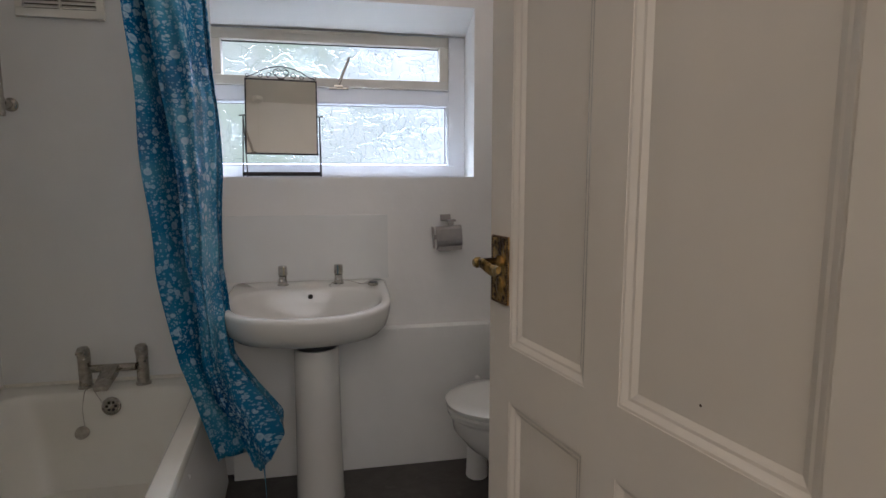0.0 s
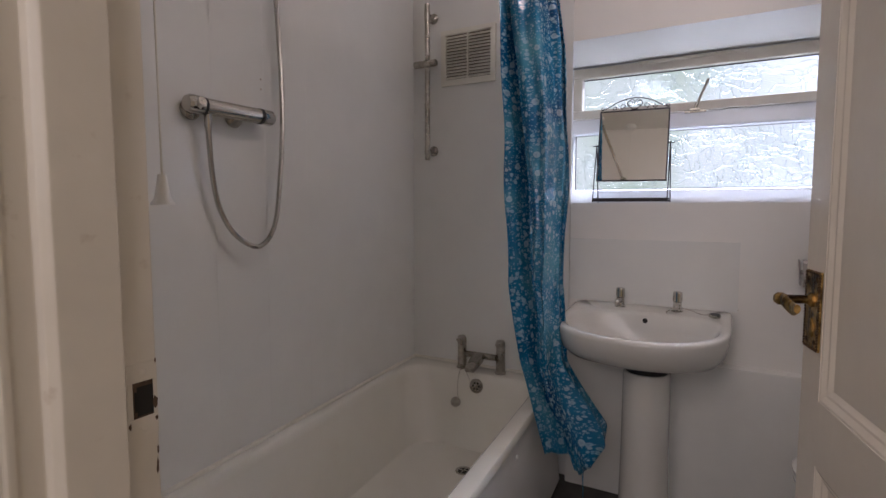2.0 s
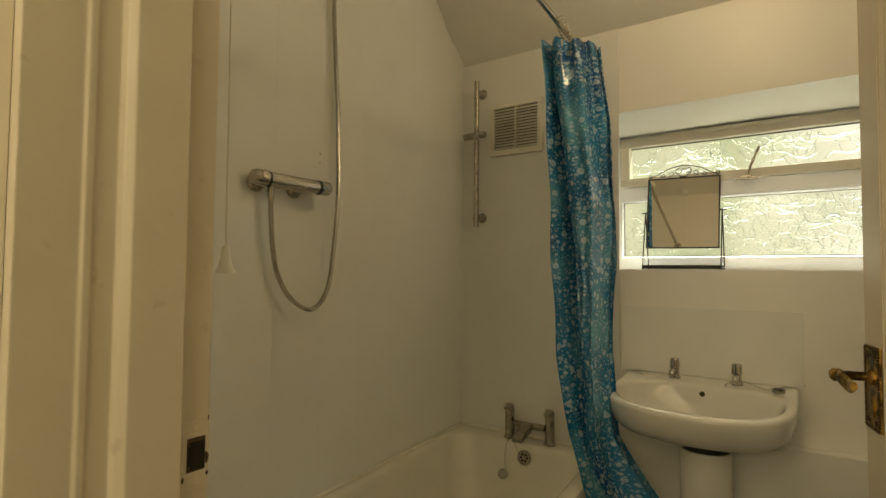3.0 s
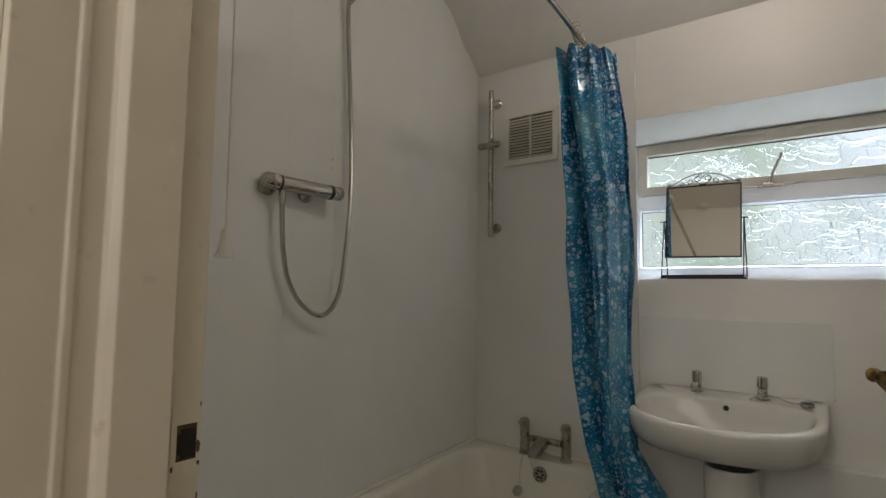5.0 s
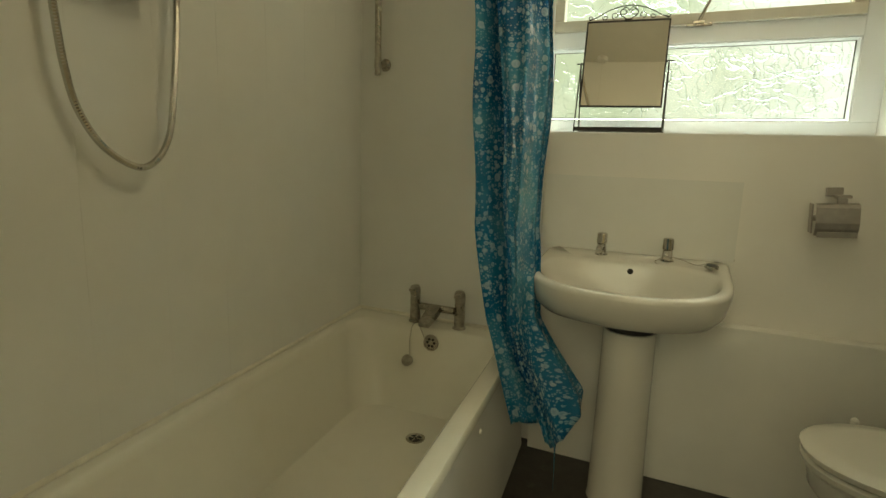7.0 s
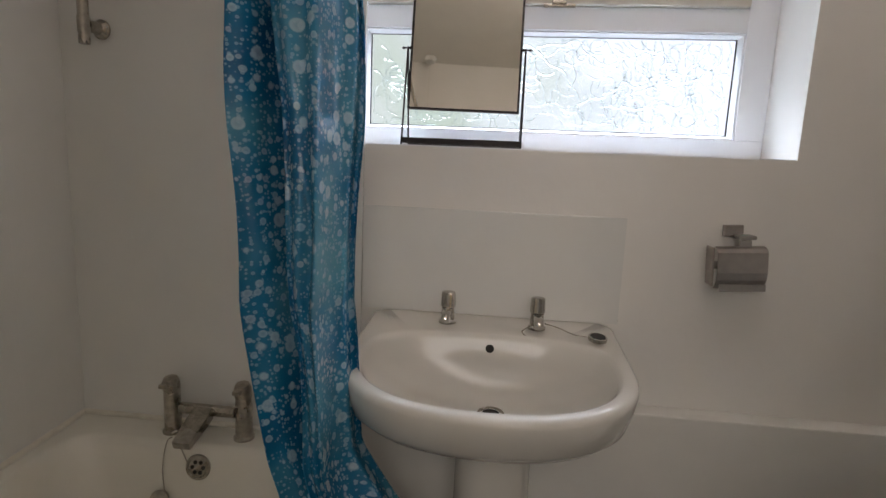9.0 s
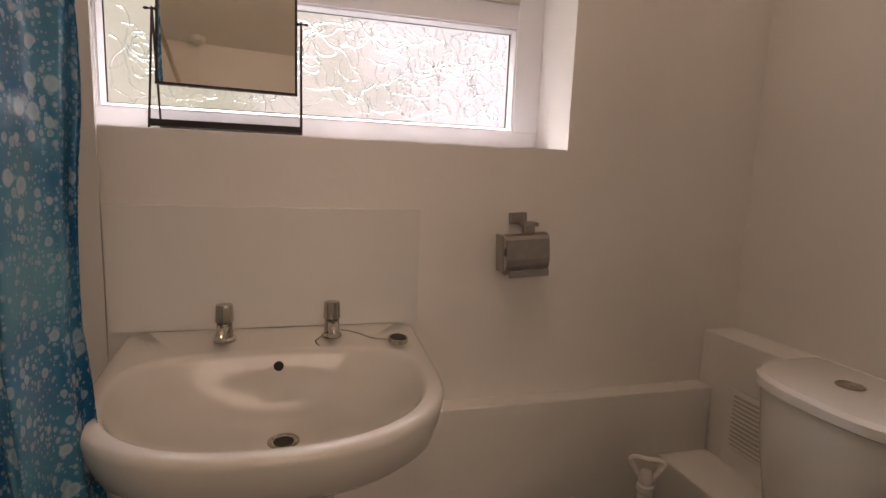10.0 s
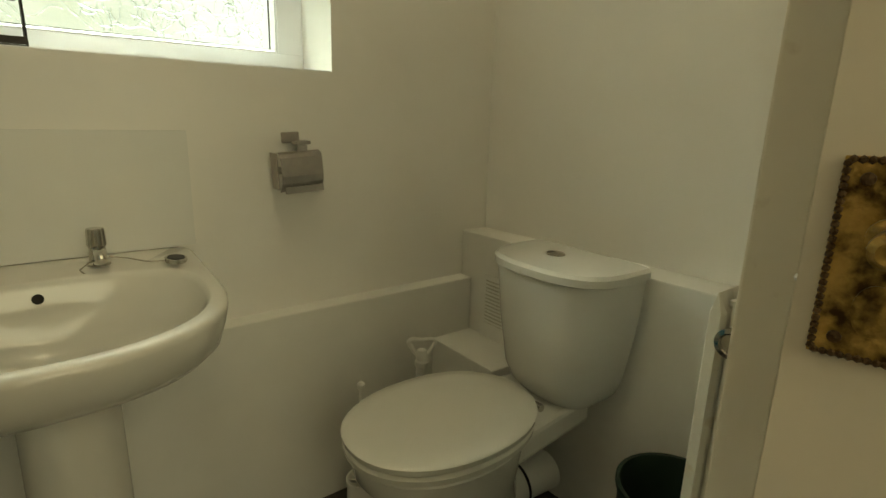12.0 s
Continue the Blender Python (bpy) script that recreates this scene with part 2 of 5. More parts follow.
def garden_material():
    """Bright overcast sky above and beside pale green foliage, as a distant view."""
    m = bpy.data.materials.new("garden_view")
    m.use_nodes = True
    N, K = m.node_tree.nodes, m.node_tree.links
    N.remove(N["Principled BSDF"])
    em = N.new("ShaderNodeEmission")
    geo = N.new("ShaderNodeNewGeometry")
    sep = N.new("ShaderNodeSeparateXYZ")
    K.new(geo.outputs["Position"], sep.inputs[0])
    n1 = N.new("ShaderNodeTexNoise")
    n1.inputs["Scale"].default_value, n1.inputs["Detail"].default_value = 1.8, 3.0
    K.new(geo.outputs["Position"], n1.inputs["Vector"])
    ramp = N.new("ShaderNodeValToRGB")
    e = ramp.color_ramp.elements
    e[0].position, e[0].color = 0.38, (0.86, 1.02, 0.80, 1)
    e[1].position, e[1].color = 0.66, (1.35, 1.42, 1.40, 1)
    mid = e.new(0.52)
    mid.color = (1.12, 1.24, 1.12, 1)
    K.new(n1.outputs["Fac"], ramp.inputs[0])
    # sky takes over to the east
    mr = N.new("ShaderNodeMapRange")
    mr.inputs["From Min"].default_value, mr.inputs["From Max"].default_value = 0.6, 2.6
    addn = N.new("ShaderNodeMath")
    addn.operation = "MULTIPLY_ADD"
    addn.inputs[1].default_value, addn.inputs[2].default_value = 2.4, -1.2
    K.new(n1.outputs["Fac"], addn.inputs[0])
    sm = N.new("ShaderNodeMath")
    sm.operation = "ADD"
    K.new(sep.outputs[0], sm.inputs[0])
    K.new(addn.outputs[0], sm.inputs[1])
    K.new(sm.outputs[0], mr.inputs["Value"])
    mx = N.new("ShaderNodeMix")
    mx.data_type = "RGBA"
    K.new(mr.outputs[0], mx.inputs["Factor"])
    K.new(ramp.outputs[0], mx.inputs["A"])
    mx.inputs["B"].default_value = (1.9, 2.0, 2.3, 1)
    K.new(mx.outputs["Result"], em.inputs[0])
    em.inputs[1].default_value = SKY_GLOW
    K.new(em.outputs[0], N["Material Output"].inputs[0])
    return m


GARDEN = garden_material()



# ---- mesh helpers ----
def box(bm, x0, x1, y0, y1, z0, z1):
    m = Matrix.Translation(((x0 + x1) / 2, (y0 + y1) / 2, (z0 + z1) / 2)) @ Matrix.Diagonal((x1 - x0, y1 - y0, z1 - z0, 1))
    return bmesh.ops.create_cube(bm, size=1, matrix=m)["verts"]


def prism(bm, pts, axis, a, b):
    """A flat outline carried along an axis. For x: pts are (y, z); y: (x, z); z: (x, y)."""
    def at(p, v):
        return {"x": (v, p[0], p[1]), "y": (p[0], v, p[1]), "z": (p[0], p[1], v)}[axis]
    lo, hi = [bm.verts.new(at(p, a)) for p in pts], [bm.verts.new(at(p, b)) for p in pts]
    n = len(pts)
    for i in range(n):
        bm.faces.new((lo[i], lo[(i + 1) % n], hi[(i + 1) % n], hi[i]))
    bm.faces.new(lo)
    bm.faces.new(hi)


def loft(bm, rings, cap0=True, cap1=True):
    vs = [[bm.verts.new(p) for p in r] for r in rings]
    n = len(rings[0])
    for a, b in zip(vs, vs[1:]):
        for i in range(n):
            bm.faces.new((a[i], a[(i + 1) % n], b[(i + 1) % n], b[i]))
    if cap0:
        bm.faces.new(vs[0])
    if cap1:
        bm.faces.new(vs[-1])


def lathe(bm, profile, m=None, n=24):
    """(radius, height) pairs turned about z, then placed by m."""
    m = m or Matrix()
    rings = [[m @ Vector((max(r, 1e-4) * math.cos(2 * math.pi * i / n), max(r, 1e-4) * math.sin(2 * math.pi * i / n), z)) for i in range(n)] for r, z in profile]
    loft(bm, rings)


def along(a, b):
    """The pose whose z axis runs from a to b."""
    a, b = Vector(a), Vector(b)
    return Matrix.Translation(a) @ (b - a).to_track_quat("Z", "Y").to_matrix().to_4x4()


def rod(bm, a, b, r, n=16, r2=None):
    d = (Vector(b) - Vector(a)).length
    r2 = r if r2 is None else r2
    c = min(r, r2) * 0.15
    lathe(bm, [(r - c, 0), (r, c), (r2, d - c), (r2 - c, d)], along(a, b), n)


def smooth_path(points, steps=8):
    pts = [Vector(p) for p in points]
    out = []
    for i in range(len(pts) - 1):
        p0, p1, p2, p3 = pts[max(i - 1, 0)], pts[i], pts[i + 1], pts[min(i + 2, len(pts) - 1)]
        for k in range(steps):
            t = k / steps
            out.append(0.5 * ((2 * p1) + (p2 - p0) * t + (2 * p0 - 5 * p1 + 4 * p2 - p3) * t * t + (3 * p1 - p0 - 3 * p2 + p3) * t ** 3))
    out.append(pts[-1])
    return out


def tube(bm, pts, r, n=10, ribs=0.0):
    pts = [Vector(p) for p in pts]
    side = None
    rings = []
    for i, p in enumerate(pts):
        d = (pts[min(i + 1, len(pts) - 1)] - pts[max(i - 1, 0)]).normalized()
        if side is None:
            side = d.orthogonal().normalized()
        side = (side - d * side.dot(d)).normalized()
        up = d.cross(side)
        rr = r * (1 + (ribs if i % 2 else 0))
        rings.append([p + rr * (math.cos(2 * math.pi * k / n) * side + math.sin(2 * math.pi * k / n) * up) for k in range(n)])
    loft(bm, rings)


def resample(pts, step):
    out, left = [pts[0]], step
    for a, b in zip(pts, pts[1:]):
        d = (b - a).length
        while d >= left:
            a = a + (b - a) * (left / d)
            out.append(a)
            d, left = (b - a).length, step
        left -= d
    return out


def oval(cx, cy, z, ax, front, back, pf=2.3, pb=2.3, n=48):
    """An outline round (cx, cy): half width ax, and its reach towards -y (front) and +y (back)."""
    out = []
    for i in range(n):
        a = 2 * math.pi * i / n
        c, s = math.cos(a), math.sin(a)
        p = pb if s > 0 else pf
        out.append((cx + ax * math.copysign(abs(c) ** (2 / p), c), cy + (back if s > 0 else front) * math.copysign(abs(s) ** (2 / p), s), z))
    return out


def thing(name, label, category, group="", kind="", at=None):
    ob = new(name)
    ob.empty_display_size = 0.1
    if at is not None:
        ob.matrix_world = at
    return tagged(ob, label, category, group, kind)


def mesh_of(name, bm, material, smooth=False, bevel=0.0):
    bmesh.ops.recalc_face_normals(bm, faces=bm.faces)
    if bevel:
        edges = [e for e in bm.edges if len(e.link_faces) == 2 and e.calc_face_angle(0) > 0.6]
        bmesh.ops.bevel(bm, geom=edges, offset=bevel, segments=2, affect="EDGES", profile=0.6, clamp_overlap=True)
    me = bpy.data.meshes.new(name)
    bm.to_mesh(me)
    bm.free()
    me.materials.append(material)
    if smooth:
        me.polygons.foreach_set("use_smooth", [True] * len(me.polygons))
        me.set_sharp_from_angle(angle=radians(38))
    return me


def part(name, bm, material, parent=None, label="", smooth=False, bevel=0.0):
    ob = new(name, mesh_of(name, bm, material, smooth, bevel))
    if parent is not None:
        ob.parent = parent
    return tagged(ob, label)


def boxed(name, dims, material, parent=None, label="", bevel=0.0, kind=""):
    bm = bmesh.new()
    for d in dims:
        box(bm, *d)
    ob = part(name, bm, material, parent, label, False, bevel)
    return tagged(ob, kind=kind)


# ---- the room ----
NY, EX, CZ = 2.40, 2.34, 2.55
SKEW_W, SKEW_E = 0.090, 0.055  # how far the side walls drift east per metre southwards
WX0, WX1, WZ0, WZ1 = 0.728, 1.783, 1.195, 1.862

wall_n = boxed("wall_north", [(-0.12, WX0, NY, 2.68, 0, 2.75), (WX1, EX + 0.25, NY, 2.68, 0, 2.75), (WX0, WX1, NY, 2.68, 0, WZ0), (WX0, WX1, NY, 2.68, WZ1, 2.75)], WALL, kind="structure", label="white painted plaster wall with a window recess")
bm = bmesh.new()
prism(bm, [(NY + 0.002, WZ1 + 0.001), (2.68, WZ1 + 0.001), (2.68, 1.795), (2.56, 1.795)], "x", WX0, WX1)
part("soffit", bm, WALL, wall_n)
bm = bmesh.new()
prism(bm, [(-0.2, 0.478), (SKEW_W * (NY - 0.478), 0.478), (0, NY), (-0.2, NY)], "z", 0, 2.75)
tagged(part("wall_west", bm, GROUT), "bathroom wall lined with white painted tiles", kind="structure")
bm = bmesh.new()
prism(bm, [(EX + 0.25, 0.30), (EX + SKEW_E * (NY - 0.30), 0.30), (EX, NY), (EX + 0.25, NY)], "z", 0, 2.75)
tagged(part("wall_east", bm, WALL), "white painted plaster wall", kind="structure")
wall_s = boxed("wall_south", [(-0.12, 0.885, 0.30, 0.478, 0, 2.75), (1.80, EX + 0.1, 0.30, 0.478, 0, 2.75), (0.885, 1.80, 0.30, 0.478, 2.035, 2.75)], WALL, kind="structure", label="painted wall round the doorway")
boxed("cupboard_wall", [(1.82, EX + 0.06, 0.478, 1.26, 0, 2.75)], WALL, kind="structure", label="white painted wall of a built-out cupboard")
bm = bmesh.new()
prism(bm, [(NY, 2.225), (1.97, CZ), (-1.6, CZ), (-1.6, 2.75), (NY, 2.75)], "x", -0.2, EX + 0.25)
tagged(part("ceiling", bm, CEIL), "white ceiling that slopes down over the window wall", kind="structure")
boxed("floor", [(-0.8, 3.2, -1.6, NY, -0.12, 0)], LINO, kind="structure", label="worn dark vinyl floor")
boxed("wall_hall_west", [(-0.8, -0.68, -1.6, 0.30, 0, 2.75)], CREAM, kind="structure", label="cream painted hall wall")
boxed("wall_hall_east", [(3.08, 3.2, -1.6, 0.30, 0, 2.75)], CREAM, kind="structure", label="cream painted hall wall")
boxed("wall_hall_south", [(-0.8, 3.2, -1.72, -1.6, 0, 2.75)], CREAM, kind="structure", label="cream painted hall wall")
boxed("wall_hall_north", [(-0.8, -0.12, 0.30, 0.42, 0, 2.75), (EX + 0.12, 3.2, 0.30, 0.42, 0, 2.75)], CREAM, kind="structure", label="cream painted hall wall")
boxed("ceiling_hall", [(-0.8, -0.12, -1.6, 0.30, CZ, 2.75), (EX + 0.12, 3.2, -1.6, 0.30, CZ, 2.75)], CEIL, kind="structure", label="white hall ceiling")

# low boxed-in pipes along two walls
boxed("pipe_boxing_north", [(0.80, 2.238, 2.345, NY, 0, 0.588)], BOXING, kind="structure", label="low white painted pipe boxing with a ledge top", bevel=0.004)
bm = bmesh.new()
prism(bm, [(EX + 0.08, 1.262), (2.24 + SKEW_E * (NY - 1.262), 1.262), (2.24, NY - 0.001), (EX + 0.08, NY - 0.001)], "z", 0, 0.735)
tagged(part("pipe_boxing_east", bm, BOXING, bevel=0.004), "white painted boxing with a ledge behind the toilet", kind="structure")
boxed("pipe_boxing_low", [(2.085, 2.238, 2.065, 2.343, 0, 0.412)], BOXING, kind="structure", label="small white painted box in the corner behind the toilet", bevel=0.004)

# outside
bm = bmesh.new()
box(bm, -7, 9, 6.0, 6.05, -1, 6)
tagged(part("backdrop", bm, GARDEN), "bright sky and pale green garden foliage", kind="structure")
boxed("ground", [(-40, 40, 2.68, 60, -0.3, -0.15)], BINBAG, kind="structure", label="garden ground outside")

# ---- door frame ----
frame_ob = thing("door_frame", "old cream gloss-painted wooden door frame, chipped round the strike plate", "door frame", kind="structure")
bm = bmesh.new()
prism(bm, [(0.885, 0.300), (0.921, 0.300), (0.921, 0.348), (0.9235, 0.351), (0.9235, 0.357), (0.921, 0.360), (0.921, 0.378), (0.929, 0.380), (0.935, 0.387), (0.935, 0.440), (0.921, 0.442), (0.921, 0.478), (0.885, 0.478)], "z", 0, 2.035)
part("jamb", bm, JAMB, frame_ob, bevel=0.0015)
bm = bmesh.new()
prism(bm, [(0.800, 0.2998), (0.800, 0.284), (0.822, 0.276), (0.872, 0.280), (0.900, 0.288), (0.904, 0.2998)], "z", 0, 2.09)
part("architrave", bm, JAMB, frame_ob, bevel=0.0015)
bm = bmesh.new()
prism(bm, [(1.790, 0.300), (1.760, 0.300), (1.760, 0.478), (1.790, 0.64), (1.818, 0.64), (1.799, 0.478)], "z", 0, 2.035)
part("hinge_jamb", bm, JAMB, frame_ob, bevel=0.0015)
boxed("head", [(0.915, 1.760, 0.30, 0.478, 2.0, 2.034)], JAMB, frame_ob, bevel=0.002)
boxed("head_architrave", [(0.899, 1.80, 0.280, 0.2985, 2.01, 2.09)], JAMB, frame_ob, bevel=0.003)
boxed("architrave", [(1.775, 1.86, 0.280, 0.2985, 0, 2.009)], JAMB, frame_ob, bevel=0.003)
keep = boxed("strike_plate", [(0.9212, 0.9224, 0.447, 0.4775, 1.0080, 1.0270), (0.9212, 0.9224, 0.447, 0.4775, 0.9530, 0.9725), (0.9212, 0.9224, 0.447, 0.453, 0.9725, 1.0080), (0.9212, 0.9224, 0.4735, 0.4775, 0.9725, 1.0080)], JAMB, frame_ob, "painted-over strike plate", bevel=0.0006)
boxed("bolt_hole", [(0.9212, 0.9218, 0.4532, 0.4733, 0.9727, 1.0078)], BAREWOOD, frame_ob, "worn dark bolt hole")
# flat near-black patch, painted shade of the bolt hole's inside
boxed("bolt_cavity", [(0.9219, 0.9222, 0.457, 0.4730, 0.9745, 1.0035), (0.9219, 0.9222, 0.4545, 0.4569, 0.9790, 0.9990)], DARK, frame_ob)
bm = bmesh.new()
for z in (1.0175, 0.9625):
    lathe(bm, [(0.0042, 0), (0.0042, 0.0004), (0.003, 0.0007)], pose(0.9224, 0.463, z, 0, 90, 0), 12)
part("screw", bm, JAMB, frame_ob)

for y, z, ry_, rz_ in ((0.4745, 0.984, 0.0034, 0.008), (0.4755, 0.968, 0.0018, 0.003), (0.449, 0.967, 0.0016, 0.004), (0.4760, 1.026, 0.0012, 0.003), (0.4755, 0.935, 0.0012, 0.005), (0.4752, 0.918, 0.0016, 0.010)):
    bm = bmesh.new()
    ring = [(ry_ * (0.7 + 0.5 * noise.noise(Vector((a * 1.7, z * 40, y * 60)))) * math.cos(a), rz_ * (0.75 + 0.5 * noise.noise(Vector((a * 1.3, z * 70, 5)))) * math.sin(a)) for a in np.linspace(0, 2 * math.pi, 14)[:-1]]
    xf = 0.9225 if 0.446 < y and 0.93 < z < 1.04 else (0.9211 if y > 0.45 else 0.9351)
    prism(bm, [(y + a, z + b) for a, b in ring], "x", xf, xf + 0.0004)
    part("paint_chip", bm, BAREWOOD, frame_ob)
# ---- the door ----
DOOR_AT = pose(1.522, 1.214, 0.012, 0, 0, -77.4)
door = thing("door_1", "cream gloss-painted four-panel wooden door standing open", "door", kind="structure", at=DOOR_AT)
DW, DH, DT = 0.775, 1.985, 0.036
P1, P2, P3, P4 = 0.074, 0.284, 0.354, 0.610
R1, R2, R3, R4 = 0.20, 0.765, 0.868, 1.83
bm = bmesh.new()
box(bm, 0, P1, 0, DT, 0, DH)
box(bm, P4, DW, 0, DT, 0, DH)
box(bm, P1, P4, 0, DT, 0, R1)
box(bm, P1, P4, 0, DT, R2, R3)
box(bm, P1, P4, 0, DT, R4, DH)
box(bm, P2, P3, 0, DT, R1, R2)
box(bm, P2, P3, 0, DT, R3, R4)
bmesh.ops.remove_doubles(bm, verts=bm.verts, dist=1e-5)
part("door_frame_members", bm, DOOR, door, "cream gloss stiles and rails")
boxed("rebate_lip", [(-0.035, -0.0005, 0.019, DT, 0.002, DH - 0.002)], JAMB, door, "pale painted lip of the rebated closing edge", bevel=0.002)
bm = bmesh.new()
bmesh.ops.create_icosphere(bm, subdivisions=2, radius=1.0, matrix=Matrix.Translation((-0.001, 0.010, 0.985)) @ Matrix.Diagonal((0.0018, 0.004, 0.0025, 1)))
part("latch_bolt", bm, UPVC, door, "tiny paint-covered latch", smooth=True)
for x0, x1 in ((P1, P2), (P3, P4)):
    for z0, z1 in ((R1, R2), (R3, R4)):
        boxed("panel", [(x0 + 0.001, x1 - 0.001, 0.011, DT - 0.011, z0 + 0.001, z1 - 0.001)], DOOR, door)
        bm = bmesh.new()
        for face, s in ((0.0, 1), (DT, -1)):
            prof = [(0.0, 0.001), (0.004, 0.0015), (0.012, 0.006), (0.016, 0.0065), (0.024, 0.0112)]
            rings = []
            for inset, depth in prof:
                y = face + s * depth
                rings.append([(x0 + inset, y, z0 + inset), (x1 - inset, y, z0 + inset), (x1 - inset, y, z1 - inset), (x0 + inset, y, z1 - inset)])
            loft(bm, rings, False, False)
        part("moulding", bm, DOOR, door)


def lever_set(parent, side):
    """Long back plate, escutcheon and lever on one face; side -1 is the face that looks to the doorway."""
    y0 = 0.0 if side < 0 else DT
    s = side
    plate = new("handle_plate")
    plate.parent = parent
    bm = bmesh.new()
    a, b = sorted((y0 + s * 0.0003, y0 + s * 0.004))
    box(bm, 0.012, 0.070, a, b, 0.942, 1.066)
    part("plate", bm, BRASS, plate, bevel=0.0012)
    bm = bmesh.new()
    outline = [(0.014, 0.944), (0.068, 0.944), (0.068, 1.064), (0.014, 1.064)]
    for (xa, za), (xb, zb) in zip(outline, outline[1:] + outline[:1]):
        d = math.hypot(xb - xa, zb - za)
        k = int(d / 0.0045)
        for i in range(k):
            t = (i + 0.5) / k
            bmesh.ops.create_icosphere(bm, subdivisions=1, radius=0.0027, matrix=Matrix.Translation((xa + (xb - xa) * t, y0 + s * 0.004, za + (zb - za) * t)))
    part("rope_edge", bm, BRASSRIM, plate, "dark rope-pattern edge", smooth=True)
    bm = bmesh.new()
    for x in (0.025, 0.057):
        for z in (0.955, 1.053):
            lathe(bm, [(0.004, 0), (0.0038, 0.0015), (0.002, 0.0022)], along((x, y0 + s * 0.004, z), (x, y0 + s * 0.01, z)), 12)
    part("screw", bm, BRASSRIM, plate, smooth=True)
    bm = bmesh.new()
    rings = [[(0.041 + r * math.cos(q), y0 + s * h, 0.975 + 1.5 * r * math.sin(q)) for q in [2 * math.pi * i / 24 for i in range(24)]] for r, h in ((0.011, 0.004), (0.011, 0.0055), (0.008, 0.007))]
    loft(bm, rings)
    part("keyhole_cover", bm, BRASS, plate, smooth=True)
    lever = new("lever")
    lever.parent = parent
    bm = bmesh.new()
    lathe(bm, [(0.012, 0), (0.012, 0.004), (0.0070, 0.008), (0.0070, 0.036), (0.010, 0.040), (0.010, 0.048), (0.006, 0.053)], along((0.041, y0 + s * 0.004, 1.020), (0.041, y0 + s * 0.06, 1.020)), 20)
    part("spindle", bm, BRASS, lever, smooth=True)
    bm = bmesh.new()
    pts = smooth_path([(0.041, y0 + s * 0.046, 1.020), (0.063, y0 + s * 0.048, 1.019), (0.086, y0 + s * 0.044, 1.012), (0.112, y0 + s * 0.046, 1.016)], 6)
    rings = []
    for i, p in enumerate(pts):
        t = i / (len(pts) - 1)
        rz, ry = 0.007 + 0.004 * math.sin(t * math.pi), 0.0045
        rings.append([(p.x, p.y + ry * math.cos(q), p.z + rz * math.sin(q)) for q in [2 * math.pi * j / 12 for j in range(12)]])
    loft(bm, rings)
    part("grip", bm, BRASS, lever, smooth=True)


lever_set(door, -1)
lever_set(door, 1)
bm = bmesh.new()
for z in (0.25, 1.0, 1.75):
    rod(bm, (DW + 0.004, DT + 0.004, z - 0.04), (DW + 0.004, DT + 0.004, z + 0.04), 0.005, 12)
part("hinge", bm, BRASS, door, smooth=True)
# ---- window ----
win = thing("window_1", "white plastic window with a top opening light, both panes of patterned obscure glass", "window", kind="structure")
FY0, FY1 = 2.575, 2.635
fr = boxed("window_frame", [(WX0, WX1, FY0, FY1, 1.1985, 1.246), (WX0, WX1, FY0, FY1, 1.790, 1.794), (WX0, 0.741, FY0, FY1, 1.246, 1.790), (1.7115, WX1, FY0, FY1, 1.246, 1.790), (0.741, 1.7115, FY0, FY1, 1.508, 1.566)], UPVC, win, bevel=0.004)
for z0, z1, x0, x1 in ((1.246, 1.508, 0.741, 1.7115),):
    bm = bmesh.new()
    rings = [[(x0 + i, y, z0 + i), (x1 - i, y, z0 + i), (x1 - i, y, z1 - i), (x0 + i, y, z1 - i)] for i, y in ((0.0, FY0 + 0.006), (0.004, FY0 + 0.004), (0.010, FY0 + 0.018), (0.010, 2.606))]
    loft(bm, rings, False, False)
    part("glazing_bead", bm, UPVC, win)
boxed("gasket", [(0.750, 1.702, 2.602, 2.6045, 1.2555, 1.259), (0.750, 1.702, 2.602, 2.6045, 1.4965, 1.500), (0.750, 0.7535, 2.602, 2.6045, 1.259, 1.4965), (1.6985, 1.702, 2.602, 2.6045, 1.259, 1.4965)], BLACK, win)
pane = boxed("pane", [(0.745, 1.708, 2.606, 2.611, 1.244, 1.504)], GLASS, win, "obscure glass with a scribble pattern")
pane.visible_shadow = False
sash = new("opening_light")
sash.parent = win
SY0 = 2.560
boxed("sash_frame", [(0.7475, 1.7085, SY0, 2.612, 1.5675, 1.604), (0.7475, 1.7085, SY0, 2.612, 1.742, 1.786), (0.7475, 0.787, SY0, 2.612, 1.604, 1.742), (1.669, 1.7085, SY0, 2.612, 1.604, 1.742)], SASH, sash, "mottled grey sash frame", bevel=0.004)
pane2 = boxed("pane", [(0.7875, 1.6685, 2.596, 2.601, 1.6045, 1.7415)], GLASS, sash, "obscure glass with a scribble pattern")
pane2.visible_shadow = False
boxed("gasket", [(0.7872, 1.6688, 2.590, 2.5955, 1.6042, 1.6065), (0.7872, 1.6688, 2.590, 2.5955, 1.7385, 1.7418)], BLACK, sash)


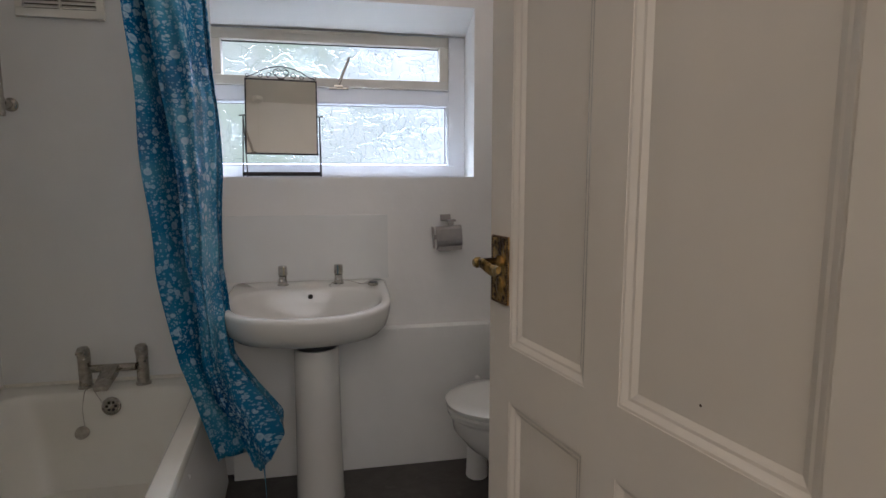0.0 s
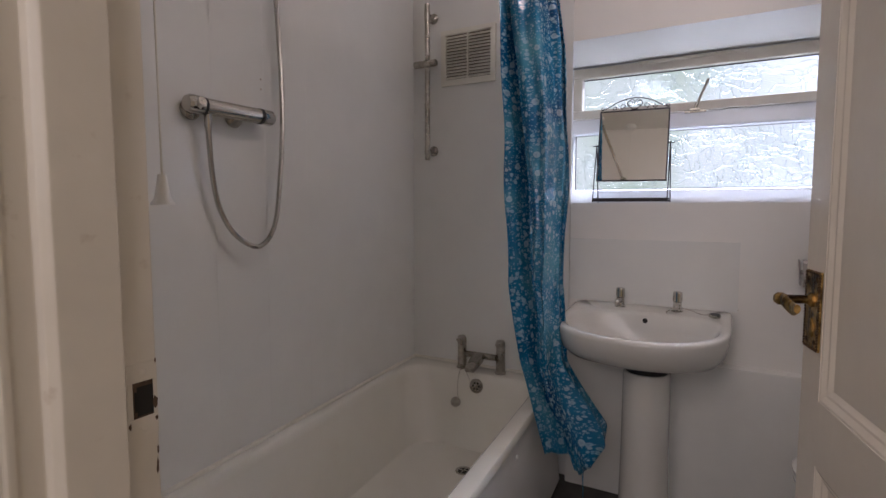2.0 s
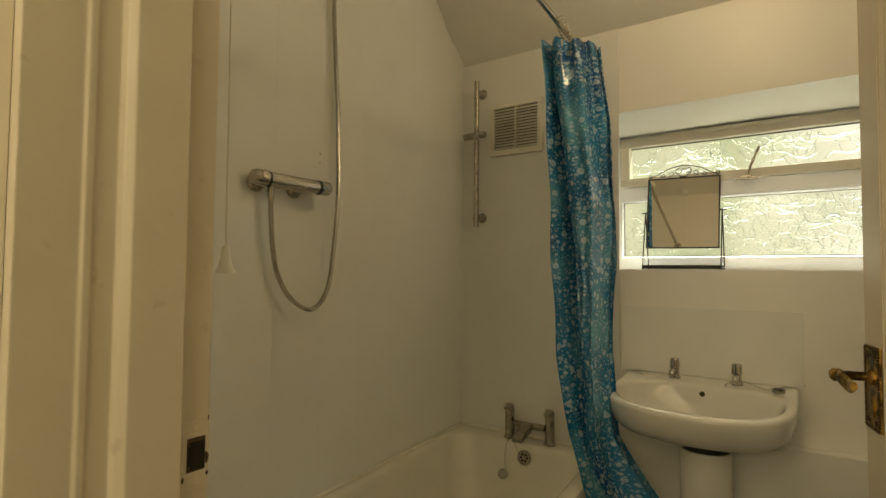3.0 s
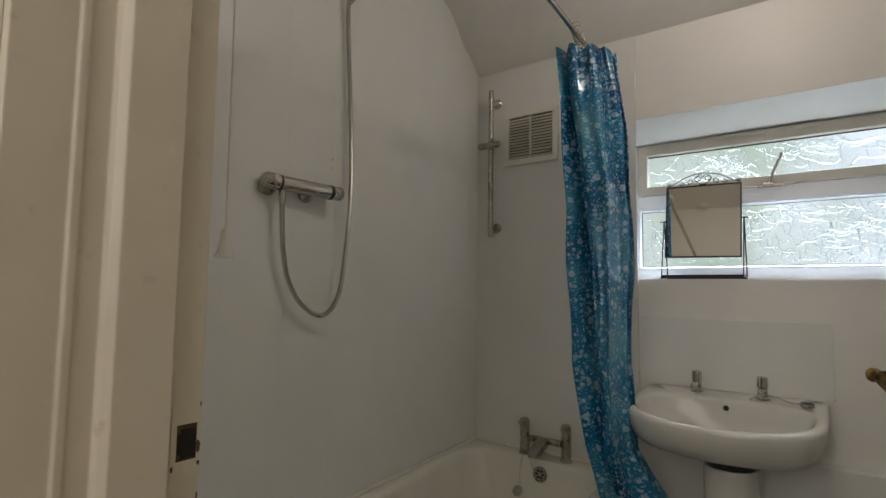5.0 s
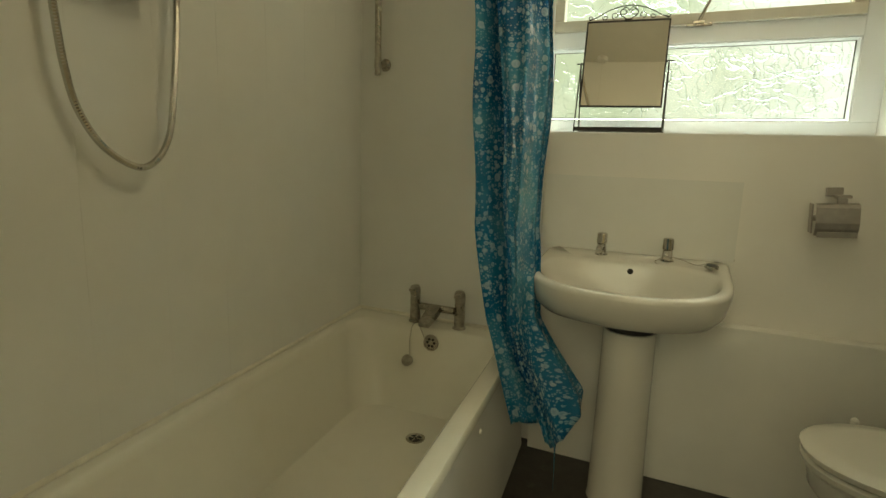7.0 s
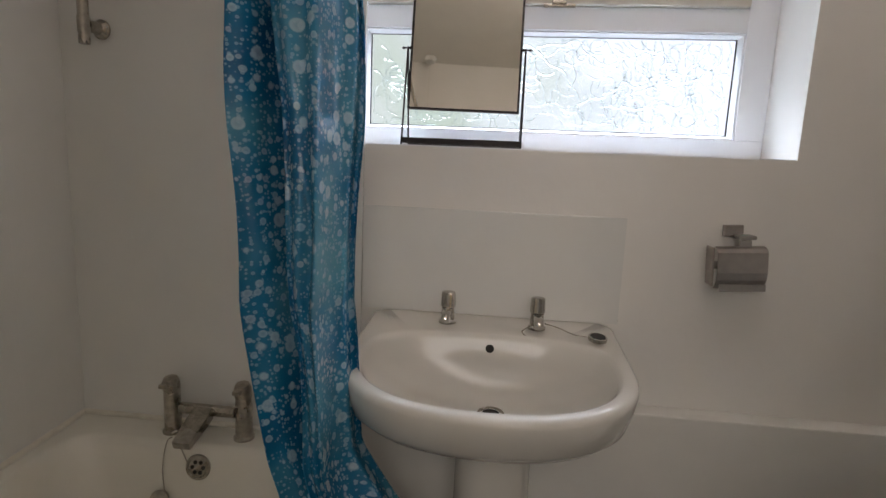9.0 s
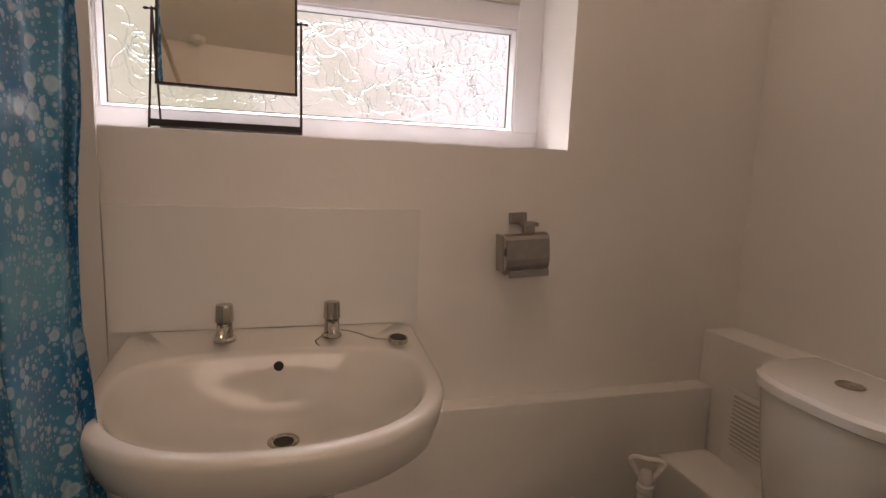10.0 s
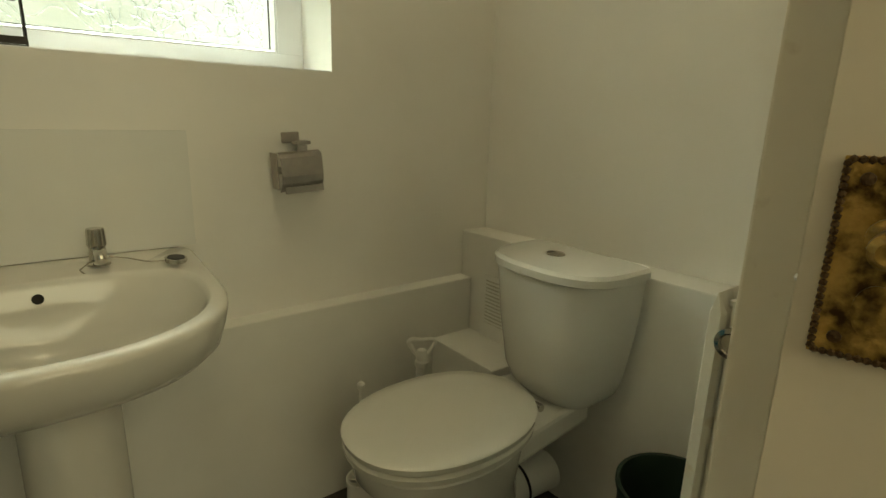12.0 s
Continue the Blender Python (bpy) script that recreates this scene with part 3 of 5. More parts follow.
def scribble(parent, x0, x1, z0, z1, y, count):
    """Raised looping lines that cover one face of a pane."""
    b = bmesh.new()
    for k in range(count):
        x, z, a = random.uniform(x0, x1), random.uniform(z0, z1), random.uniform(0, 6.28)
        turn, run = random.choice((-1, 1)) * random.uniform(15, 45), []
        for i in range(random.randint(34, 60)):
            if not (x0 < x < x1 and z0 < z < z1):
                break
            run.append((x, y, z))
            if random.random() < 0.10:
                turn = -math.copysign(random.uniform(12, 62), turn)
            a += turn * 0.0042
            x, z = x + 0.0042 * math.cos(a), z + 0.0042 * math.sin(a)
        if len(run) > 8:
            tube(b, run, random.uniform(0.0018, 0.0024), 6)
    for v in b.verts:
        v.co.y = y + (v.co.y - y) * 0.55
    ob = part("relief", b, RIDGE, parent, "raised scribble lines in the glass", smooth=True)
    ob.visible_shadow = False


scribble(pane, 0.757, 1.696, 1.261, 1.494, 2.6058, 190)
scribble(pane2, 0.793, 1.663, 1.609, 1.736, 2.5958, 105)
boxed("trickle_vent", [(1.02, 1.42, 2.554, 2.5595, 1.774, 1.787)], SASH, win, "slim trickle vent", bevel=0.003)
stay = new("window_stay")
stay.parent = win
boxed("stay_base", [(1.205, 1.285, 2.548, 2.5595, 1.558, 1.566), (1.225, 1.262, 2.540, 2.553, 1.564, 1.574)], DULL, stay, "dull metal catch", bevel=0.002)
bm = bmesh.new()
rod(bm, (1.243, 2.545, 1.572), (1.290, 2.545, 1.685), 0.0055, 10)
part("stay_arm", bm, DULL, stay, smooth=True)
boxed("window_sill", [(WX0, WX1, NY + 0.004, FY0 - 0.001, WZ0, WZ0 + 0.003)], UPVC, win)

# ---- bath ----
BX1, BY0, BZ = 0.748, 0.62, 0.43


def rrect(x0, x1, y0, y1, z, r, n=12, tilt=0.0):
    out = []
    for cx, cy, a0 in ((x1 - r, y1 - r, 0), (x0 + r, y1 - r, 90), (x0 + r, y0 + r, 180), (x1 - r, y0 + r, 270)):
        for i in range(n):
            a = radians(a0 + 90 * i / (n - 1))
            out.append((cx + r * math.cos(a), cy + r * math.sin(a), z))
    return out


bath = thing("bath", "white acrylic bath, slightly yellowed, with a plain front panel", "bath")


def skewed(ob_or_bm):
    """Slides the bath's shapes along so that they follow the west wall."""
    for v in ob_or_bm.verts:
        v.co.x += SKEW_W * (NY - v.co.y)
    return ob_or_bm


bm = bmesh.new()
X0, X1, Y0, Y1 = 0.008, BX1, BY0, NY - 0.009
loft(bm, [
    rrect(X0, X1, Y0, Y1, BZ - 0.032, 0.012), rrect(X0, X1, Y0, Y1, BZ - 0.006, 0.012), rrect(X0 + 0.004, X1 - 0.004, Y0 + 0.004, Y1 - 0.004, BZ, 0.012),
    rrect(0.045, 0.694, BY0 + 0.07, 2.300, BZ, 0.095), rrect(0.053, 0.686, BY0 + 0.078, 2.292, BZ - 0.006, 0.095), rrect(0.061, 0.679, BY0 + 0.10, 2.284, BZ - 0.03, 0.10),
    rrect(0.078, 0.664, BY0 + 0.17, 2.268, BZ - 0.15, 0.115), rrect(0.097, 0.647, BY0 + 0.27, 2.250, BZ - 0.27, 0.125), rrect(0.120, 0.621, BY0 + 0.34, 2.226, BZ - 0.335, 0.13),
    rrect(0.170, 0.585, BY0 + 0.42, 2.182, BZ - 0.358, 0.12), rrect(0.28, 0.48, BY0 + 0.6, 2.09, BZ - 0.362, 0.08)], cap0=False)
part("tub", skewed(bm), ACRYLIC, bath, "glossy off-white tub", smooth=True)
bm = bmesh.new()
prism(bm, [(0.721, 0.392), (0.739, 0.392), (0.775, 0.004), (0.757, 0.004)], "y", BY0 + 0.002, 2.342)
part("bath_panel", skewed(bm), PANEL, bath, "plain white front panel", bevel=0.004)
bm = bmesh.new()
box(bm, 0.719, 0.745, BY0 + 0.002, 2.344, 0.3945, 0.3975)
part("panel_lip", skewed(bm), PANEL, bath)
for y in (1.20, 1.78):
    bm = bmesh.new()
    lathe(bm, [(0.007, 0), (0.007, 0.003), (0.004, 0.005)], pose(0.7435, y, 0.345, 0, 90, 0), 14)
    part("panel_screw", skewed(bm), WHITEP, bath, smooth=True)
bm = bmesh.new()
box(bm, 0.008, 0.742, 0.482, BY0 - 0.002, 0, BZ - 0.002)
tagged(part("bath_end", skewed(bm), PANEL, bevel=0.004), "boxed ledge at the foot of the bath", kind="structure")
bm = bmesh.new()
tube(bm, [(0.012 + SKEW_W * (NY - y), y, BZ + 0.004) for y in np.linspace(BY0, 2.385, 40)] + [(x, 2.388, BZ + 0.004) for x in np.linspace(0.02, 0.738, 18)], 0.008, 8)
part("seal", bm, SEAL, bath, "uneven old sealant")
# overflow rose and waste
over = new("overflow")
over.parent = bath
OM = along((0.410, 2.276, 0.375), (0.410, 1.9, 0.44))
bm = bmesh.new()
lathe(bm, [(0.031, -0.004), (0.033, 0.001), (0.031, 0.005), (0.026, 0.006), (0.024, 0.003), (0.001, 0.003)], OM, 28)
part("rose", bm, DULL, over, smooth=True)
bm = bmesh.new()
for i in range(6):
    a = radians(60 * i)
    lathe(bm, [(0.0052, 0), (0.0052, 0.0035)], OM @ Matrix.Translation((0.0145 * math.cos(a), 0.0145 * math.sin(a), 0.0003)), 12)
part("hole", bm, DARK, over)
waste = new("waste")
waste.parent = bath
bm = bmesh.new()
lathe(bm, [(0.036, 0), (0.036, 0.003), (0.030, 0.004), (0.027, 0.0015), (0.001, 0.0015)], pose(0.442, 2.092, 0.068), 28)
part("waste_ring", bm, DULL, waste, smooth=True)
bm = bmesh.new()
lathe(bm, [(0.024, 0), (0.024, 0.0022)], pose(0.442, 2.092, 0.068), 24)
part("hole", bm, DARK, waste)
bm = bmesh.new()
box(bm, 0.416, 0.468, 2.089, 2.095, 0.0705, 0.0722)
box(bm, 0.439, 0.445, 2.066, 2.118, 0.0705, 0.0722)
part("cross", bm, DULL, waste)

mixer = thing("bath_mixer_tap", "aged chrome bath mixer tap with two lever heads", "tap")
for x in (0.306, 0.501):
    bm = bmesh.new()
    lathe(bm, [(0.026, 0), (0.026, 0.006), (0.021, 0.010), (0.0205, 0.105), (0.0205, 0.112), (0.019, 0.114)], pose(x, 2.338, BZ - 0.0), 28)
    part("pillar", bm, DULL, mixer, smooth=True)
    bm = bmesh.new()
    lathe(bm, [(0.0185, 0), (0.0215, 0.002), (0.0215, 0.026), (0.017, 0.036), (0.001, 0.038)], pose(x, 2.338, BZ + 0.1145, 8, 0, 0), 28)
    box(bm, x - 0.009, x + 0.009, 2.296, 2.325, BZ + 0.134, BZ + 0.144)
    part("lever_head", bm, DULL, mixer, smooth=True)
bm = bmesh.new()
rod(bm, (0.328, 2.338, BZ + 0.068), (0.480, 2.338, BZ + 0.068), 0.0145, 24)
part("bridge", bm, DULL, mixer, smooth=True)
bm = bmesh.new()
rings = []
for t, w, h in ((0, 0.024, 0.022), (0.3, 0.026, 0.018), (0.7, 0.024, 0.015), (1, 0.022, 0.013)):
    y, z = 2.330 - 0.105 * t, BZ + 0.073 - 0.040 * t
    rings.append([(0.400 - w, y, z - h), (0.400 + w, y, z - h), (0.400 + w, y - 0.006, z + h * 0.5), (0.400 - w, y - 0.006, z + h * 0.5)])
loft(bm, rings)
part("spout", bm, DULL, mixer, bevel=0.003)

bplug = thing("bath_plug", "round bath plug hanging on a ball chain over the tub end", "plug")
PX, PY, PZ = 0.322, 2.268, 0.290
bm = bmesh.new()
lathe(bm, [(0.016, 0), (0.020, 0.003), (0.023, 0.016), (0.023, 0.019), (0.010, 0.021)], along((PX, PY - 0.010, PZ), (PX, PY - 0.05, PZ + 0.018)), 24)
part("stopper", bm, DULL, bplug, "tarnished metal stopper", smooth=True)


def chain(points, r=0.0019, step=0.0046):
    b = bmesh.new()
    for p in resample(smooth_path(points, 10), step):
        bmesh.ops.create_icosphere(b, subdivisions=1, radius=r, matrix=Matrix.Translation(p))
    tube(b, smooth_path(points, 6), r * 0.45, 5)
    return b


part("chain", chain([(0.325, 2.302, BZ + 0.003), (0.322, 2.284, BZ - 0.002), (0.319, 2.268, BZ - 0.06), (PX, PY, PZ + 0.012)]), DULL, bplug, smooth=True)
part("chain", chain([(0.345, 2.300, BZ + 0.003), (0.360, 2.280, BZ - 0.004), (0.378, 2.272, BZ - 0.03), (0.386, 2.270, BZ - 0.05)]), DULL, bplug, smooth=True)

# ---- basin ----
basin = thing("wash_basin", "white ceramic pedestal wash basin with two pillar taps", "basin")
CX, CY, BTZ = 1.120, 2.14, 0.788


def dipped(ring):
    """The rim falls a little from the tap shelf towards the front."""
    return [(x, y, z - 0.12 * max(0.0, 2.30 - y) * min(1.0, max(0.0, (z - 0.60) / 0.19))) for x, y, z in ring]


bm = bmesh.new()
loft(bm, [dipped(q) for q in (
    oval(1.132, 2.20, 0.606, 0.080, 0.080, 0.09, 2.2, 3), oval(1.130, 2.20, 0.611, 0.140, 0.110, 0.15, 2.1, 3), oval(1.124, 2.18, 0.624, 0.198, 0.140, 0.20, 2.1, 4), oval(CX, CY, 0.652, 0.248, 0.160, 0.248, 2.2, 8),
    oval(CX, CY, 0.690, 0.275, 0.191, 0.254, 2.3, 12), oval(CX, CY, 0.740, 0.286, 0.206, 0.256, 2.35, 16), oval(CX, CY, 0.770, 0.290, 0.211, 0.256, 2.35, 18), oval(CX, CY, 0.780, 0.290, 0.210, 0.256, 2.35, 18), oval(CX, CY, 0.786, 0.286, 0.206, 0.256, 2.35, 18), oval(CX, CY, BTZ, 0.280, 0.200, 0.255, 2.35, 18),
    oval(CX, CY, BTZ, 0.264, 0.188, 0.128, 2.35, 3.4), oval(CX, CY, BTZ - 0.003, 0.259, 0.184, 0.123, 2.35, 3.2), oval(CX, CY, BTZ - 0.014, 0.253, 0.179, 0.118, 2.35, 3.0), oval(CX, CY, BTZ - 0.058, 0.232, 0.160, 0.110, 2.3, 2.7),
    oval(CX + 0.006, CY + 0.01, BTZ - 0.098, 0.190, 0.130, 0.094, 2.2, 2.4), oval(1.130, CY + 0.02, BTZ - 0.128, 0.120, 0.088, 0.072, 2, 2), oval(1.132, CY + 0.03, BTZ - 0.142, 0.050, 0.042, 0.042, 2, 2), oval(1.132, CY + 0.034, BTZ - 0.146, 0.024, 0.024, 0.024, 2, 2))])
part("bowl", bm, CERAMIC, basin, "glossy white ceramic bowl", smooth=True)
bm = bmesh.new()
loft(bm, [oval(1.142, 2.185, z, w, f, 0.09, 2.2, 5) for z, w, f in ((0.0, 0.090, 0.090), (0.02, 0.087, 0.086), (0.30, 0.082, 0.082), (0.574, 0.080, 0.080), (0.582, 0.076, 0.076))])
part("pedestal", bm, CERAMIC, basin, "tall half-round pedestal", smooth=True)
# black ring added to paint the shade in the gap under the bowl
bm = bmesh.new()
loft(bm, [oval(1.142, 2.19, z, 0.073, 0.073, 0.08, 2.2, 5) for z in (0.5825, 0.608)])
part("gap_packing", bm, BLACK, basin, "black ring for the shaded gap between bowl and pedestal")
bm = bmesh.new()
lathe(bm, [(0.026, 0.0), (0.029, 0.002), (0.028, 0.005), (0.021, 0.004), (0.018, -0.002)], pose(1.132, CY + 0.034, BTZ - 0.152), 28)
part("waste_ring", bm, DULL, basin, smooth=True)
bm = bmesh.new()
lathe(bm, [(0.0185, 0), (0.0185, 0.0015)], pose(1.132, CY + 0.034, BTZ - 0.150), 24)
part("waste_hole", bm, DARK, basin)
bm = bmesh.new()
lathe(bm, [(0.0095, -0.003), (0.0095, 0.002), (0.0085, 0.003)], along((1.122, 2.2565, 0.752), (1.122, 2.0, 0.80)), 20)
part("overflow_hole", bm, DARK, basin)

for x, cat in ((1.019, "cold"), (1.226, "hot")):
    tap = thing("basin_tap", "chrome pillar tap with a fluted head and limescale on its foot", "tap", "basin taps")
    bm = bmesh.new()
    lathe(bm, [(0.021, 0), (0.021, 0.005), (0.0165, 0.009), (0.0150, 0.030), (0.0145, 0.036)], pose(x, 2.316, BTZ), 24)
    part("body", bm, CHROME, tap, smooth=True)
    bm = bmesh.new()
    rings = []
    for z, r in ((0.0365, 0.0145), (0.040, 0.0175), (0.070, 0.0160), (0.074, 0.0145), (0.0755, 0.006)):
        rings.append([(x + r * (1 - 0.07 * (i % 2)) * math.cos(2 * math.pi * i / 24), 2.316 + r * (1 - 0.07 * (i % 2)) * math.sin(2 * math.pi * i / 24), BTZ + z) for i in range(24)])
    loft(bm, rings)
    part("head", bm, CHROME, tap)
    bm = bmesh.new()
    pts = smooth_path([(x, 2.309, BTZ + 0.022), (x, 2.289, BTZ + 0.031), (x, 2.264, BTZ + 0.030), (x, 2.252, BTZ + 0.020)], 5)
    tube(bm, pts, 0.0105, 14)
    part("spout", bm, CHROME, tap, smooth=True)

splug = thing("basin_plug", "black rubber basin plug with steel ring lying on the rim", "plug")
bm = bmesh.new()
lathe(bm, [(0.018, 0), (0.0205, 0.002), (0.0205, 0.010), (0.0185, 0.011), (0.0165, 0.010)], pose(1.354, 2.257, BTZ + 0.0005, 6, 3, 0), 24)
part("stopper", bm, CHROME, splug, smooth=True)
bm = bmesh.new()
lathe(bm, [(0.016, 0.0102), (0.016, 0.0112)], pose(1.354, 2.257, BTZ + 0.0008, 6, 3, 0), 20)
part("stopper_top", bm, BLACK, splug)
part("chain", chain([(1.245, 2.305, BTZ + 0.016), (1.275, 2.300, BTZ + 0.010), (1.305, 2.283, BTZ + 0.003), (1.334, 2.264, BTZ + 0.005)]), DULL, splug, smooth=True)
part("chain", chain([(1.212, 2.300, BTZ + 0.012), (1.196, 2.290, BTZ + 0.003), (1.192, 2.278, BTZ + 0.001), (1.203, 2.266, BTZ - 0.010), (1.200, 2.262, BTZ - 0.024)]), DULL, splug, smooth=True)
bm = bmesh.new()
lathe(bm, [(0.0045, 0), (0.006, 0.003), (0.003, 0.009)], pose(1.200, 2.2605, BTZ - 0.032), 12)
part("chain_stay", bm, CHROME, splug, smooth=True)

# ---- toilet ----
toilet = thing("toilet", "white close-coupled toilet with its lid down", "toilet")
TX, TY = 1.815, 1.94


def pan(z, ax, ay, cx=TX, n=48, p=2.15, back=None):
    back = ax if back is None else back
    out = []
    for i in range(n):
        a = 2 * math.pi * i / n
        c, s = math.cos(a), math.sin(a)
        out.append((cx + (back if c > 0 else ax) * math.copysign(abs(c) ** (2 / p), c), TY + ay * math.copysign(abs(s) ** (2 / p), s), z))
    return out


bm = bmesh.new()
loft(bm, [pan(0.0, 0.10, 0.105, 1.90, back=0.17), pan(0.02, 0.095, 0.10, 1.90, back=0.17), pan(0.12, 0.085, 0.085, 1.90, back=0.15), pan(0.20, 0.125, 0.11, 1.88, back=0.15), pan(0.28, 0.178, 0.148, 1.83, back=0.17), pan(0.34, 0.212, 0.158, TX, back=0.20), pan(0.385, 0.218, 0.164, TX, back=0.205), pan(0.393, 0.210, 0.158, TX, back=0.195)])
part("pan", bm, CISTERN, toilet, "white ceramic pan", smooth=True)
bm = bmesh.new()
prism(bm, [(1.93, TY - 0.135), (2.222, TY - 0.105), (2.222, TY + 0.105), (1.93, TY + 0.135)], "z", 0.33, 0.398)
part("rear_shelf", bm, CISTERN, toilet, bevel=0.012)
bm = bmesh.new()
loft(bm, [pan(0.3945, 0.215, 0.162), pan(0.399, 0.232, 0.173), pan(0.413, 0.235, 0.175), pan(0.419, 0.228, 0.169)])
part("seat", bm, SEAT, toilet, smooth=True)
bm = bmesh.new()
loft(bm, [pan(0.4205, 0.226, 0.167), pan(0.425, 0.235, 0.175), pan(0.438, 0.238, 0.177), pan(0.444, 0.230, 0.170), pan(0.4475, 0.185, 0.133), pan(0.449, 0.08, 0.06)])
part("lid", bm, SEAT, toilet, "closed white lid", smooth=True)
for y in (TY - 0.075, TY + 0.075):
    bm = bmesh.new()
    rod(bm, (2.052, y - 0.012, 0.412), (2.052, y + 0.012, 0.412), 0.010, 14)
    part("seat_hinge", bm, CHROME, toilet, smooth=True)


def tank(z, front, half, bow, back=2.252, n=36):
    """Straight back, bowed front with rounded corners."""
    cy, xb, deep = TY - 0.028, back - 0.055, back - 0.055 - (front - bow)
    pts = [(back, cy + half, z), (back, cy - half, z)]
    for i in range(n + 1):
        a = radians(-90 + 180 * i / n)
        c, q = max(0.0, math.cos(a)), math.sin(a)
        pts.append((xb - deep * c ** 0.62, cy + half * math.copysign(abs(q) ** 0.78, q), z))
    return pts


bm = bmesh.new()
loft(bm, [tank(0.400, 2.125, 0.110, 0.020), tank(0.425, 2.105, 0.128, 0.025), tank(0.47, 2.090, 0.142, 0.030), tank(0.60, 2.075, 0.162, 0.032), tank(0.735, 2.066, 0.174, 0.034)])
part("cistern", bm, CISTERN, toilet, "white ceramic cistern", smooth=True)
# near-black band, puts the shadow line below the lid into colour
bm = bmesh.new()
loft(bm, [tank(0.7352, 2.069, 0.171, 0.034), tank(0.7384, 2.069, 0.171, 0.034)])
part("lid_seam", bm, DARK, toilet, "dark band painted for the shade under the cistern lid")
bm = bmesh.new()
loft(bm, [tank(0.7385, 2.064, 0.176, 0.034), tank(0.7395, 2.058, 0.182, 0.034), tank(0.757, 2.058, 0.182, 0.034), tank(0.765, 2.066, 0.175, 0.034), tank(0.768, 2.095, 0.15, 0.034)])
part("cistern_lid", bm, CISTERN, toilet, "thin white cistern lid", smooth=True)
bm = bmesh.new()
lathe(bm, [(0.024, 0), (0.024, 0.003), (0.021, 0.0045), (0.020, 0.003), (0.001, 0.0035)], pose(2.154, 1.935, 0.7675), 28)
part("flush_button", bm, DULL, toilet, smooth=True)
bm = bmesh.new()
lathe(bm, [(0.050, 0), (0.056, 0.004), (0.056, 0.05), (0.050, 0.052), (0.050, 0.16)], along((1.995, TY - 0.02, 0.165), (2.235, TY - 0.045, 0.175)), 28)
part("pan_connector", bm, WHITEP, toilet, "white plastic pan connector", smooth=True)
bm = bmesh.new()
lathe(bm, [(0.0575, 0), (0.0575, 0.007), (0.05, 0.007)], along((2.045, TY - 0.025, 0.167), (2.235, TY - 0.045, 0.175)), 28)
part("rubber_collar", bm, BLACK, toilet, smooth=True)
bm = bmesh.new()
rod(bm, (2.16, TY - 0.1, 0.375), (2.16, TY - 0.1, 0.397), 0.006, 10)
part("cistern_bolt", bm, BLACK, toilet)

grille = thing("pipe_vent", "flat white ventilation grille leaning on the boxing behind the toilet", "vent", at=pose(2.236, 2.205, 0.413, 0, 0, 0))
boxed("plate", [(-0.008, 0, -0.075, 0.075, 0.0, 0.205)], WHITEP, grille, bevel=0.002)
# flat darker sheet, its colour is the shade between the louvres
boxed("louvre_shadow", [(-0.0088, -0.0083, -0.056, 0.056, 0.050, 0.190)], LOUVRE_SHADE, grille, "thin sheet darkened for the shade between the louvres")
for i in range(12):
    boxed("slat", [(-0.0125, -0.0090, -0.056, 0.056, 0.0535 + i * 0.0115, 0.0595 + i * 0.0115)], WHITEP, grille)

brush = thing("toilet_brush", "white plastic toilet brush standing in its round holder", "brush")
bm = bmesh.new()
lathe(bm, [(0.040, 0), (0.044, 0.004), (0.040, 0.10), (0.043, 0.13), (0.038, 0.13), (0.034, 0.10), (0.034, 0.02)], pose(1.755, 2.212, 0), 28)
part("holder", bm, WHITEP, brush, smooth=True)
bm = bmesh.new()
for i in range(90):
    a, z = i * 2.4, 0.06 + 0.0008 * i
    bmesh.ops.create_cone(bm, segments=4, radius1=0.0025, radius2=0.0015, depth=0.028, matrix=pose(1.755 + 0.018 * math.cos(a), 2.212 + 0.018 * math.sin(a), z) @ Matrix.Rotation(a, 4, "Z") @ Matrix.Rotation(radians(80), 4, "Y"))
part("bristles", bm, PLASTIC, brush)
bm = bmesh.new()
lathe(bm, [(0.006, 0.03), (0.0055, 0.380), (0.005, 0.390), (0.010, 0.398), (0.010, 0.410), (0.005, 0.416)], pose(1.755, 2.212, 0), 16)
part("handle", bm, WHITEP, brush, smooth=True)

plunger = thing("plunger", "white handled sink plunger with an open loop grip and black neck", "plunger")
bm = bmesh.new()
lathe(bm, [(0.055, 0), (0.058, 0.01), (0.045, 0.05), (0.020, 0.075), (0.014, 0.08)], pose(1.955, 2.22, 0), 28)
part("cup", bm, BLACK, plunger, smooth=True)
bm = bmesh.new()
lathe(bm, [(0.012, 0.08), (0.011, 0.36), (0.016, 0.37), (0.016, 0.40), (0.020, 0.405), (0.020, 0.417), (0.010, 0.425)], pose(1.955, 2.22, 0), 18)
part("stem", bm, WHITEP, plunger, smooth=True)
bm = bmesh.new()
loop = [(0.0, 0.428), (0.016, 0.440), (0.034, 0.468), (0.036, 0.478), (0.026, 0.484), (0.0, 0.482), (-0.026, 0.484), (-0.036, 0.478), (-0.034, 0.468), (-0.016, 0.440), (0.0, 0.428)]
tube(bm, smooth_path([(1.955 + 0.84 * u, 2.22 - 0.54 * u, z) for u, z in loop], 5), 0.0062, 8)
lathe(bm, [(0.001, 0.420), (0.016, 0.423), (0.018, 0.436), (0.012, 0.452), (0.001, 0.454)], pose(1.955, 2.22, 0), 16)
part("grip", bm, WHITEP, plunger, smooth=True)

bin_ob = thing("waste_bin", "small dark green plastic waste bin", "bin")
bm = bmesh.new()
